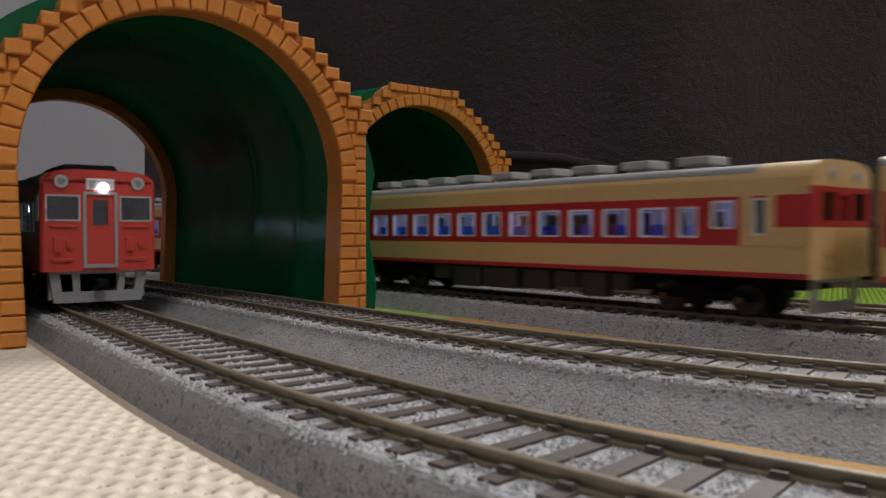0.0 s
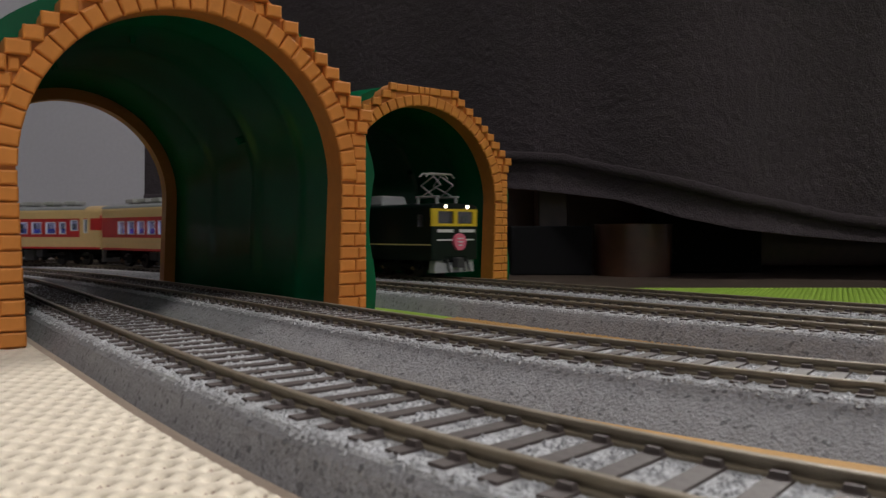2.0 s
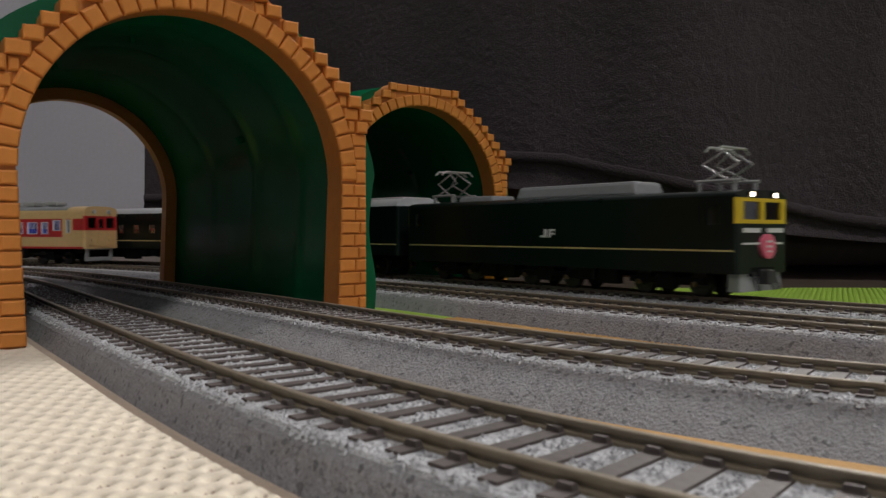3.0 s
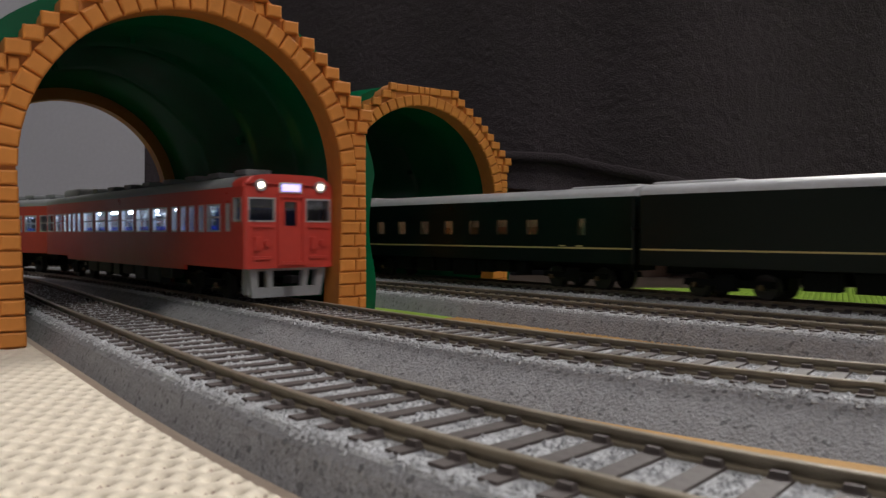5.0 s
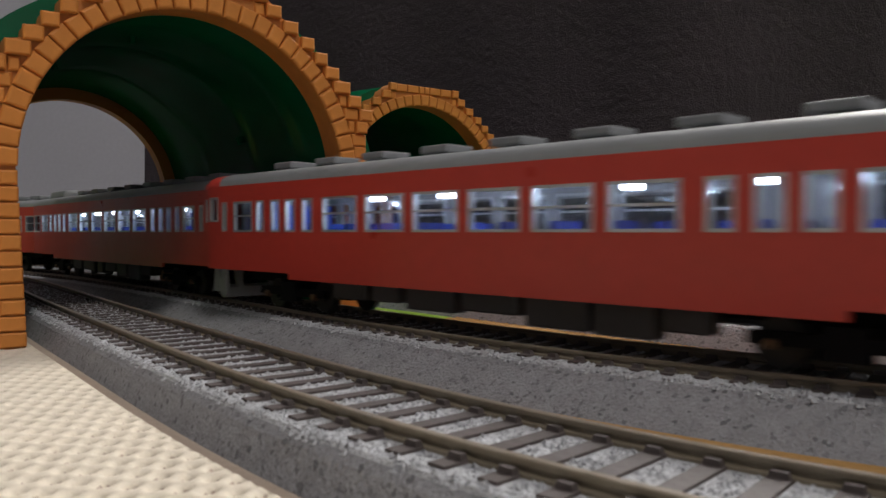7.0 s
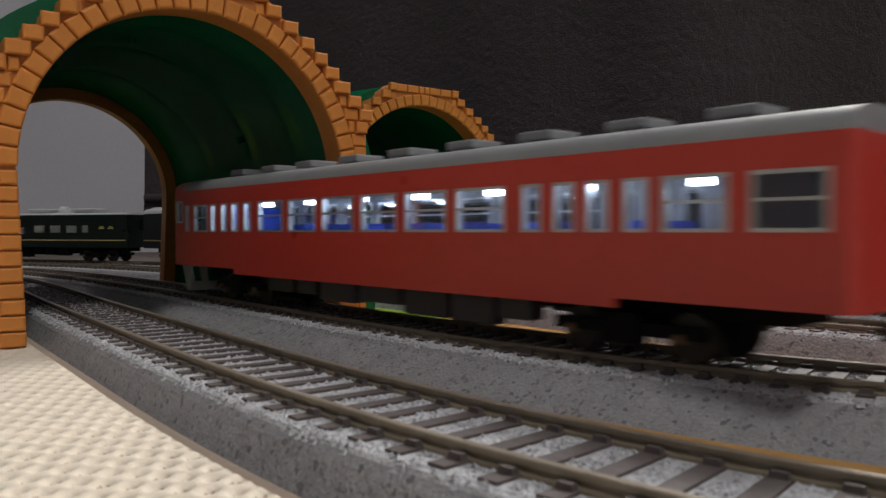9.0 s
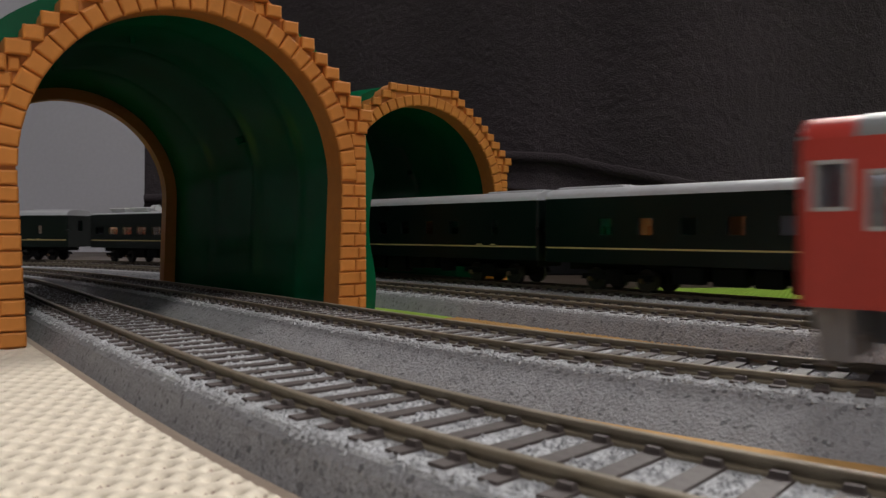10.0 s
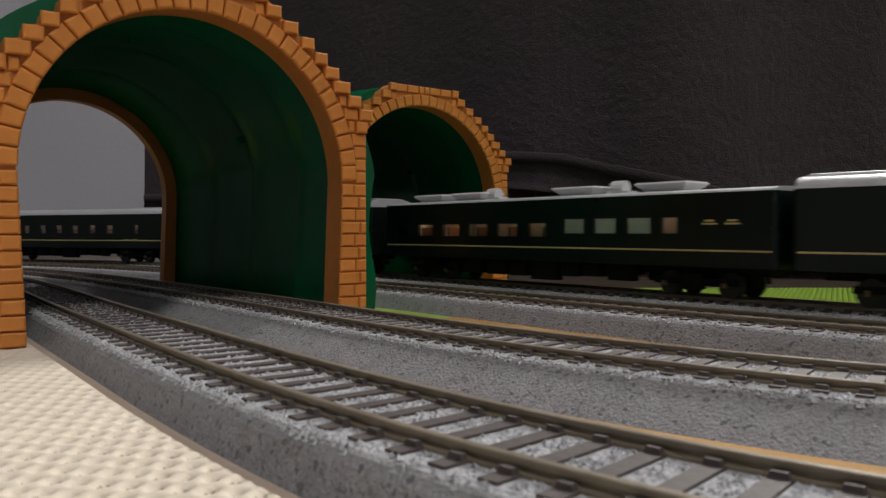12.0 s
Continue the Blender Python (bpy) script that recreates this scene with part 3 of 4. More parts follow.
def window(parent, a, b, z0, z1, sy, w, glass, rail_z=None, frame_mat=M_FRAME, r=0.35):
    """A framed pane let into a side wall."""
    bm = bmesh.new()
    pierced(bm, a - 0.02, b + 0.02, z0 - 0.02, z1 + 0.02, [(a + r, b - r, z0 + r, z1 - r)] if not rail_z else
            [(a + r, b - r, z0 + r, rail_z - 0.15), (a + r, b - r, rail_z + 0.15, z1 - r)], lambda u, v, t: (u, sy * (w - 0.75 + t), v), 0.82)
    fr = part("window_frame", bm, frame_mat, parent)
    g = bmesh.new()
    box(g, a + r - 0.1, b - r + 0.1, sy * (w - 0.4) - 0.06, sy * (w - 0.4) + 0.06, z0 + r - 0.1, z1 - r + 0.1)
    ob = part("pane", g, glass, fr)
    ob.visible_shadow = False


def vents(parent, xs, z, size, mat, h=1.5):
    for x in xs:
        bm = soft_box(x - size[0] / 2, x + size[0] / 2, -size[1] / 2, size[1] / 2, z + 0.4 * h, z + h, 0.3, 2, 0.0)
        box(bm, x - size[0] / 2 + 0.9, x + size[0] / 2 - 0.9, -size[1] / 2 + 0.9, size[1] / 2 - 0.9, z - 0.7, z + 0.45 * h)
        part("roof_vent", bm, mat, parent)


def gear(parent, xs, mat, seed, z0=1.6, z1=6.2, w=7.6):
    rng = random.Random(seed)
    for x0, x1 in xs:
        for sy in (-1, 1):
            x = x0
            while x < x1 - 3:
                l = rng.uniform(4.5, 10.0)
                bm = soft_box(x, min(x1, x + l), sy * (w - 1.2) - 1.4, sy * (w - 1.2) + 1.4, rng.uniform(z0, z0 + 1.6), z1, 0.25, 1)
                part("underfloor_box", bm, mat, parent)
                x += l + rng.uniform(0.8, 2.4)
    bm = bmesh.new()
    box(bm, xs[0][0] - 30, xs[-1][1] + 30, -4.5, 4.5, 4.6, 6.4)
    part("chassis", bm, M_BLACK, parent)


def sides(parent, L, W, bands, holes):
    """Both side walls, in bands (z0, z1, material, name) with the windows' openings cut through those that they meet."""
    for sy in (-1, 1):
        for z0, z1, mat, nm in bands:
            cut = [(a, b, max(z0, c), min(z1, d)) for a, b, c, d in holes if d > z0 and c < z1]
            bm = bmesh.new()
            pierced(bm, -L / 2 + 0.8, L / 2 - 0.8, z0, z1, cut, lambda u, v, t: (u, sy * (W - 0.6 + t), v), 0.6)
            part(nm, bm, mat, parent)
        bm = bmesh.new()
        pierced(bm, -L / 2 + 1.2, L / 2 - 1.2, 7.6, 20.4, holes, lambda u, v, t: (u, sy * (W - 0.78 + t), v), 0.14)
        part("lining", bm, M_INNER, parent)


def inside(parent, L, W, seats, strips, strip_mat, floor_z=7.4, top=21.0, seat_mat=M_SEAT):
    bm = bmesh.new()
    box(bm, -L / 2 + 1.0, L / 2 - 1.0, -W + 0.7, W - 0.7, floor_z - 0.5, floor_z)
    box(bm, -L / 2 + 1.0, L / 2 - 1.0, -W + 0.7, W - 0.7, top, top + 0.3)
    for x in (-L / 2 + 12, L / 2 - 12):
        box(bm, x - 0.3, x + 0.3, -W + 0.7, W - 0.7, floor_z, top)
    part("cabin", bm, M_INNER, parent)
    for x in seats:
        s = bmesh.new()
        for sy in (-1, 1):
            box(s, x - 2.2, x + 2.2, sy * 5.4 - 2.8, sy * 5.4 + 2.8, floor_z, floor_z + 3.0, 0.2)
            box(s, x - 0.5, x + 0.5, sy * 5.4 - 2.8, sy * 5.4 + 2.8, floor_z + 3.0, floor_z + 7.4, 0.15)
        part("seat_row", s, seat_mat, parent)
    for x in strips:
        s = bmesh.new()
        box(s, x - 0.9, x + 0.9, -0.7, 0.7, top - 2.4, top - 1.2)
        part("lamp", s, strip_mat, parent, "glowing cabin lamp")


def nose(parent, L, W, z0, z1, mat, forward, roof_pts, windows, depth=0.9, label=""):
    """An end wall with its openings, closed above by the roof's curve."""
    x0 = forward * (L / 2)
    bm = bmesh.new()
    pierced(bm, -W + 0.55, W - 0.55, z0, z1, windows, lambda u, v, t: (x0 - forward * (depth - t), u, v), depth)
    part("end_wall", bm, mat, parent, label)
    bm = bmesh.new()
    for sy in (-1, 1):                               # rounded corner posts
        pts = [(x0 - forward * (0.9 - 0.9 * math.sin(a)), sy * (W - 0.9 + 0.9 * math.cos(a))) for a in np.linspace(0, math.pi / 2, 6)] + [(x0 - forward * 0.9, sy * (W - 0.9))]
        lo, hi = [bm.verts.new((x, y, z0)) for x, y in pts], [bm.verts.new((x, y, z1)) for x, y in pts]
        for i in range(len(pts)):
            j = (i + 1) % len(pts)
            bm.faces.new((lo[i], lo[j], hi[j], hi[i]))
        bm.faces.new(lo)
        bm.faces.new(hi[::-1])
    part("corner_post", bm, mat, parent)


def red_railcar(lit_front, cooler=False, lamp=False, cab=True):
    L, W = 139.5, 9.65
    car = tagged(new("model_railcar"), "vermilion model diesel railcar with grey roof and lit windows", "model train", "vermilion train")
    x = L / 2 - 6.0
    wins = [(x - 1.8, x, 13.6, 19.0, 0)]
    row = [(6.4, 2.4), (2.6, 1.3), (2.8, 2.1), (3.0, 1.6), (3.0, 1.9)] + [(8.7, 2.8)] + [(8.7, 1.9)] * 5 + [(3.0, 2.8), (3.0, 1.9), (3.0, 1.6), (3.0, 1.9), (7.0, 1.6), (7.0, 2.2)]
    for w, gap in row:
        x = wins[-1][0] - gap
        wins.append((x - w, x, 13.5, 19.0, w > 5))
    wins.append((L / 2 - 4.6, L / 2 - 1.3, 15.4, 20.0, 0))
    holes = [w[:4] for w in wins]
    sides(car, L, W, [(6.6, 22.0, M_RED, "side_wall")], holes)
    low = bmesh.new()
    for sy in (-1, 1):
        pierced(low, -L / 2 + 24, L / 2 - 28, 5.6, 6.62, [], lambda u, v, t: (u, sy * (W - 0.6 + t), v), 0.6)
    part("valance", low, M_RED, car)
    for a, b, c, d, wd in wins:
        for sy in (-1, 1):
            window(car, a, b, c, d, sy, W, M_GLASS, 16.4 if wd else None)
    roof = bmesh.new()
    prism(roof, arc_roof(W, 22.0, 24.6, 0.55), -L / 2 + 0.5, L / 2 - 0.5 - (4.5 if cab else 0))
    part("roof", roof, M_ROOF_GREY, car, "grey rounded roof", smooth=True)
    vents(car, ([] if cooler else [-55]) + [-42, -28, -14, 0, 14, 28, 41, 54], 24.3, (5.6, 5.6), M_ROOF_GREY, 2.0)
    if cooler:
        part("air_unit", soft_box(-66, -50, -5.6, 5.6, 24.0, 26.8, 0.9, 3, 0.5), M_ROOF_GREY, car, "large grey rounded air unit", smooth=True)
    fronts = [(-8.9, -3.3, 15.4, 20.0), (3.3, 8.9, 15.4, 20.0), (-1.6, 1.6, 14.4, 19.6)] if cab else [(-1.8, 1.8, 14.2, 19.4)]
    nose(car, L, W, 6.6, 22.0, M_RED, 1, None, fronts, label="vermilion cab front with two headlights" if cab else "")
    nose(car, L, W, 6.6, 22.0, M_RED, -1, None, [(-1.8, 1.8, 14.2, 19.4)])
    if cab:
        brow = bmesh.new()
        prism(brow, arc_roof(W, 22.0, 24.5, 0.55), L / 2 - 5.0, L / 2 - 0.05)
        bmesh.ops.bevel(brow, geom=[e for e in brow.edges if all(v.co.x > L / 2 - 0.1 for v in e.verts)], offset=0.7, segments=3, affect="EDGES")
        part("brow", brow, M_RED, car, smooth=True)
        for (a, b, c, d) in fronts:
            fb = bmesh.new()
            pierced(fb, a, b, c, d, [(a + 0.3, b - 0.3, c + 0.3, d - 0.3)], lambda u, v, t: (L / 2 - 0.5 + t, u, v), 0.6)
            f = part("window_frame", fb, M_FRAME if b - a > 4 else M_RED, car)
            g = bmesh.new()
            box(g, L / 2 - 0.35, L / 2 - 0.25, a + 0.2, b - 0.2, c + 0.2, d - 0.2)
            part("pane", g, M_GLASS_DARK, f).visible_shadow = False
        for y in (-6.4, 6.4):
            h = bmesh.new()
            tube(h, (L / 2 - 1.0, y, 22.3), (L / 2 + 0.45, y, 22.3), 1.15, 16)
            hl = part("headlight", h, M_FRAME, car, "round headlight", smooth=True)
            h = bmesh.new()
            tube(h, (L / 2 + 0.4, y, 22.3), (L / 2 + 0.6, y, 22.3), 0.68, 16, 0.4)
            part("lens", h, G_HEAD if lit_front else M_GLASS_DARK, hl)
        sb = soft_box(L / 2 - 0.6, L / 2 + 0.25, -2.4, 2.4, 20.9, 23.0, 0.25, 2)
        sg = part("destination_sign", sb, M_PALE, car)
        s2 = bmesh.new()
        box(s2, L / 2 + 0.2, L / 2 + 0.32, -1.9, 1.9, 21.3, 22.6)
        part("sign_face", s2, G_SIGN if lit_front else M_INNER, sg, "glowing destination sign")
        if lamp:
            part("roof_box", soft_box(L / 2 - 26, L / 2 - 7, -5.4, 5.4, 23.9, 26.0, 0.6, 2, 0.8), M_UNDER, car, "dark grey roof box")
            t2 = bmesh.new()
            tube(t2, (L / 2 + 0.3, 0.4, 21.3), (L / 2 + 0.7, 0.4, 21.3), 0.85, 14)
            part("lamp", t2, G_HEAD_WHITE, sg, "bright white lamp")
        dr = bmesh.new()
        pierced(dr, -2.9, 2.9, 7.2, 20.6, [(-2.35, 2.35, 7.8, 20.1)], lambda u, v, t: (L / 2 - 0.1 + t, u, v), 0.5)
        part("door_surround", dr, M_SKIRT if not lit_front else M_RED, car)
        for y in (-6.0, 6.0):
            for nm, spec in (("hand_rail", (-2.2, 2.2, 14.3, 14.7, 0.4)), ("tail_lamp", (-1.7, -0.5, 10.0, 12.6, 0.55)), ("hand_rail", (-2.0, 1.8, 8.3, 8.9, 0.35))):
                part(nm, soft_box(L / 2 - 0.1, L / 2 + spec[4], y + spec[0], y + spec[1], spec[2], spec[3], 0.12, 2), M_RED, car)
            dt = bmesh.new()
            tube(dt, (L / 2 - 0.1, y + 1.0, 11.4), (L / 2 + 0.5, y + 1.0, 11.4), 0.7, 12)
            part("tail_lamp", dt, M_RED, car)
        part("blue_screen", soft_box(wins[1][0] - 0.4, wins[1][1] + 0.4, -7.6, 7.6, 8.0, 18.4, 0.2, 1), M_SEAT, car, "blue cabin partition")
    sk = bmesh.new()
    pierced(sk, -8.2, 8.2, 1.0, 6.7, [(-6.5, -4.5, 2.9, 6.1), (4.5, 6.5, 2.9, 6.1), (-3.3, 3.3, 2.9, 6.1)], lambda u, v, t: (L / 2 - 2.9 + t + 0.12 * v, u * (0.88 + 0.02 * v), v), 1.2)
    for sy in (-1, 1):
        box(sk, L / 2 - 4.6, L / 2 - 2.2, sy * 7.7 - 0.4, sy * 7.7 + 0.4, 1.6, 6.6, 0.2)
    part("skirt", sk, M_SKIRT, car, "grey pilot skirt")
    for f in (-1, 1):
        part("coupler", soft_box(f * (L / 2 + 0.2) - 1.6, f * (L / 2 + 0.2) + 1.6, -0.9, 0.9, 3.6, 5.2, 0.2, 1), M_BLACK, car)
    inside(car, L, W, [x0 for x0 in range(-44, 45, 8)], [-50, -34, -18, -2, 14, 30, 46], G_WHITE)
    for bx in (-45.0, 45.0):
        bogie(car, bx)
    gear(car, [(-32, 32)], M_UNDER, 5)
    return car


def cream_railcar(L=124.0):
    W = 9.6
    car = tagged(new("model_railcar"), "cream and crimson model railcar with grey vents and lit windows", "model train", "cream and crimson train")
    wins = [(L / 2 - 9.5, L / 2 - 7.4, 13.0, 18.6), (L / 2 - 16.5, L / 2 - 12.5, 14.0, 18.4)]
    x = L / 2 - 19.0
    wins.append((x - 3.6, x, 12.6, 17.6))
    x -= 5.6
    while x > -L / 2 + 14:
        wins.append((x - 5.6, x, 12.6, 17.6))
        x -= 7.9
    sides(car, L, W, [(7.4, 11.4, M_CREAM, "lower_wall"), (11.4, 19.0, M_RED_DARK, "window_band"), (19.0, 21.6, M_CREAM, "upper_wall"), (6.6, 7.4, M_RED_DARK, "sill_line")], [w for w in wins])
    for a, b, c, d in wins:
        for sy in (-1, 1):
            window(car, a, b, c, d, sy, W, M_GLASS, None, M_PALE, 0.3)
    for sy in (-1, 1):
        panel = bmesh.new()
        box(panel, L / 2 - 6.0, L / 2 - 0.9, sy * (W + 0.03) - 0.06, sy * (W + 0.03) + 0.06, 11.4, 14.2)
        box(panel, L / 2 - 11.5, L / 2 - 6.0, sy * (W + 0.03) - 0.06, sy * (W + 0.03) + 0.06, 11.4, 13.0)
        box(panel, L / 2 - 11.5, L / 2 - 9.6, sy * (W + 0.03) - 0.06, sy * (W + 0.03) + 0.06, 13.0, 19.0)
        box(panel, L / 2 - 7.3, L / 2 - 6.0, sy * (W + 0.03) - 0.06, sy * (W + 0.03) + 0.06, 13.0, 19.0)
        part("crew_door", panel, M_CREAM, car)
    roof = bmesh.new()
    prism(roof, arc_roof(W - 0.15, 22.5, 24.2, 0.6), -L / 2 + 0.4, L / 2 - 9.0)
    part("roof", roof, M_ROOF_GREY, car, "grey rounded roof", smooth=True)
    eave = bmesh.new()
    prism(eave, [(W, 21.6), (W - 0.05, 22.2), (W - 0.5, 22.9), (-W + 0.5, 22.9), (-W + 0.05, 22.2), (-W, 21.6)], -L / 2 + 0.4, L / 2 - 9.0)
    prism(eave, arc_roof(W, 21.6, 24.3, 0.55), L / 2 - 9.0, L / 2 - 0.2)
    part("eave", eave, M_CREAM, car, "cream eaves and cab roof", smooth=True)
    vents(car, [-52, -42, -31, -21, -9, 3, 14, 26, 38], 23.9, (6.4, 5.8), M_VENT, 2.5)
    for f in (1, -1):
        cab = f == 1
        holes = [(-7.6, -2.9, 15.2, 19.4), (2.9, 7.6, 15.2, 19.4), (-1.4, 1.4, 15.2, 19.0)] if cab else [(-1.6, 1.6, 14, 19)]
        nose(car, L, W, 6.6, 14.2, M_CREAM, f, None, [])
        nose(car, L, W, 14.2, 20.2, M_RED_DARK if cab else M_CREAM, f, None, holes)
        nose(car, L, W, 20.2, 21.6, M_CREAM, f, None, [])
        if cab:
            for a, b, c, d in holes:
                g = bmesh.new()
                box(g, L / 2 - 0.5, L / 2 - 0.4, a, b, c, d)
                part("pane", g, M_GLASS_DARK, car).visible_shadow = False
            d = bmesh.new()
            for y in (-5.2, 5.2):
                tube(d, (L / 2 - 0.2, y, 10.4), (L / 2 + 0.4, y, 10.4), 0.9, 12)
                box(d, L / 2 - 0.1, L / 2 + 0.3, y - 1.8, y + 1.8, 8.0, 8.4)
            box(d, L / 2 - 0.1, L / 2 + 0.25, -2.0, 2.0, 7.4, 14.0, 0.1)
            part("front_fitting", d, M_CREAM, car)
            for y in (-4.2, 4.2):
                h = bmesh.new()
                tube(h, (L / 2 - 1.4, y, 22.0), (L / 2 + 0.3, y, 22.0), 0.9, 14)
                part("headlight", h, M_FRAME, car, smooth=True)
    sk = bmesh.new()
    pierced(sk, -7.6, 7.6, 1.4, 6.6, [(-6.0, 6.0, 3.0, 6.0)], lambda u, v, t: (L / 2 - 2.2 + t + 0.1 * v, u, v), 0.6)
    part("skirt", sk, M_SKIRT, car)
    inside(car, L, W, [x0 for x0 in range(int(-L / 2) + 16, int(L / 2) - 18, 8)], [x0 for x0 in range(int(-L / 2) + 20, int(L / 2) - 18, 16)], G_DIM)
    for bx in (-L / 2 + 20, L / 2 - 20):
        bogie(car, bx)
    gear(car, [(-L / 2 + 36, L / 2 - 34)], M_UNDER, 8)
    return car


def green_coach(L, style, lit=True):
    W = 9.6
    names = {"sleeper": "deep green model sleeping car with silver roof and gold line", "diner": "deep green model dining car with warm lit windows", "van": "deep green model luggage van with silver roof"}
    car = tagged(new("model_coach"), names[style], "model train", "deep green express train")
    wins = []
    if style == "diner":
        x = -L / 2 + 5
        for w in (7.4, 7.4, 7.4, 7.4, 7.4, 6.0):
            wins.append((x, x + w, 12.2, 15.8))
            x += w + 3.7
        x += 1.3
        for w in (6.9, 6.9, 6.9, 4.2):
            wins.append((x, x + w, 13.0, 16.7))
            x += w + 2.3
    else:
        x = -L / 2 + 16
        while x < L / 2 - 22 and style == "sleeper":
            wins.append((x, x + 4.0, 12.7, 16.7))
            x += 10.4
        wins.append((L / 2 - 16, L / 2 - 13.4, 12.6, 16.8))
    sides(car, L, W, [(6.4, 9.6, M_DEEP_GREEN, "lower_wall"), (9.6, 9.95, M_GOLD, "gold_line"), (9.95, 21.4, M_DEEP_GREEN, "upper_wall")], wins)
    for a, b, c, d in wins:
        for sy in (-1, 1):
            window(car, a, b, c, d, sy, W, M_GLASS, None, M_DEEP_GREEN, 0.2)
    roof = bmesh.new()
    top = 22.4 if style == "diner" else 24.0
    prism(roof, arc_roof(W, 21.4, top, 0.6), -L / 2 + 0.4, L / 2 - 0.4)
    part("roof", roof, M_ROOF_SILVER, car, "silver roof", smooth=True)
    if style == "diner":
        for x in (-48, -31, 8, 33):                  # flared cooling troughs
            bm = bmesh.new()
            box(bm, x - 4.6, x + 4.6, -2.6, 2.6, 22.2, 24.1, -2.0)
            box(bm, x - 6.6, x + 6.6, -4.6, 4.6, 24.1, 24.5, 0.3)
            part("cooling_trough", bm, M_PALE, car, "pale flared rooftop cooling trough")
        for x in (-24, 19):
            bm = bmesh.new()
            tube(bm, (x - 1.8, 0, 23.9), (x + 1.8, 0, 23.9), 1.7, 16)
            box(bm, x - 2.6, x + 3.6, -1.9, 1.9, 22.0, 23.1)
            part("roof_fan", bm, M_PALE, car, "pale drum-shaped rooftop fan")
        for a, b, c, d in wins[6:]:                  # drawn blinds behind the lit galley windows
            for sy in (-1, 1):
                bm = bmesh.new()
                box(bm, a + 0.1, b - 0.1, sy * (W - 1.1) - 0.05, sy * (W - 1.1) + 0.05, c + 0.1, d - 0.1)
                part("blind", bm, M_BLIND, car, "cream blind lit from behind")
    else:
        for f in (-1, 1):
            bm = soft_box(f * (L / 2 - 11) - 10, f * (L / 2 - 11) + 10, -6.6, 6.6, 22.6, 24.3, 0.5, 2, 0.5)
            part("air_unit", bm, M_ROOF_SILVER, car)
    for f in (1, -1):
        nose(car, L, W, 6.4, 21.4, M_DEEP_GREEN, f, None, [(-1.7, 1.7, 14, 19)])
    mk = bmesh.new()
    for sy in (-1, 1):
        for k in range(2):
            x0 = L / 2 - (15.5 if style == "diner" else 22) + 5 * k
            box(mk, x0, x0 + 3.2, sy * (W + 0.03) - 0.05, sy * (W + 0.03) + 0.05, 15.0 if style == "diner" else 9.6, 15.35 if style == "diner" else 9.95)
            box(mk, x0 + 0.6, x0 + 2.6, sy * (W + 0.03) - 0.05, sy * (W + 0.03) + 0.05, 15.6 if style == "diner" else 10.1, 16.0 if style == "diner" else 10.4)
    part("lettering", mk, M_GOLD, car, "small pale gold lettering bars")
    # added pale block along the middle: catches lamp light so the windows look lit
    if style != "van":
        wall = bmesh.new()
        box(wall, -L / 2 + 13, L / 2 - 13, -1.4, 1.4, 7.5, 17.6)
        part("light_catcher", wall, M_INNER, car)
    inside(car, L, W, [x0 for x0 in range(int(-L / 2) + 16, int(L / 2) - 18, 12)], ([x0 for x0 in range(int(-L / 2) + 14, int(L / 2) - 12, 9 if style == "diner" else 13)] if lit and style != "van" else []), G_WARM, top=20.6, seat_mat=M_DARK_WOOD)
    for bx in (-L / 2 + 19, L / 2 - 19):
        bogie(car, bx)
    gear(car, [(-L / 2 + 34, L / 2 - 34)], M_BLACK, 11)
    return car


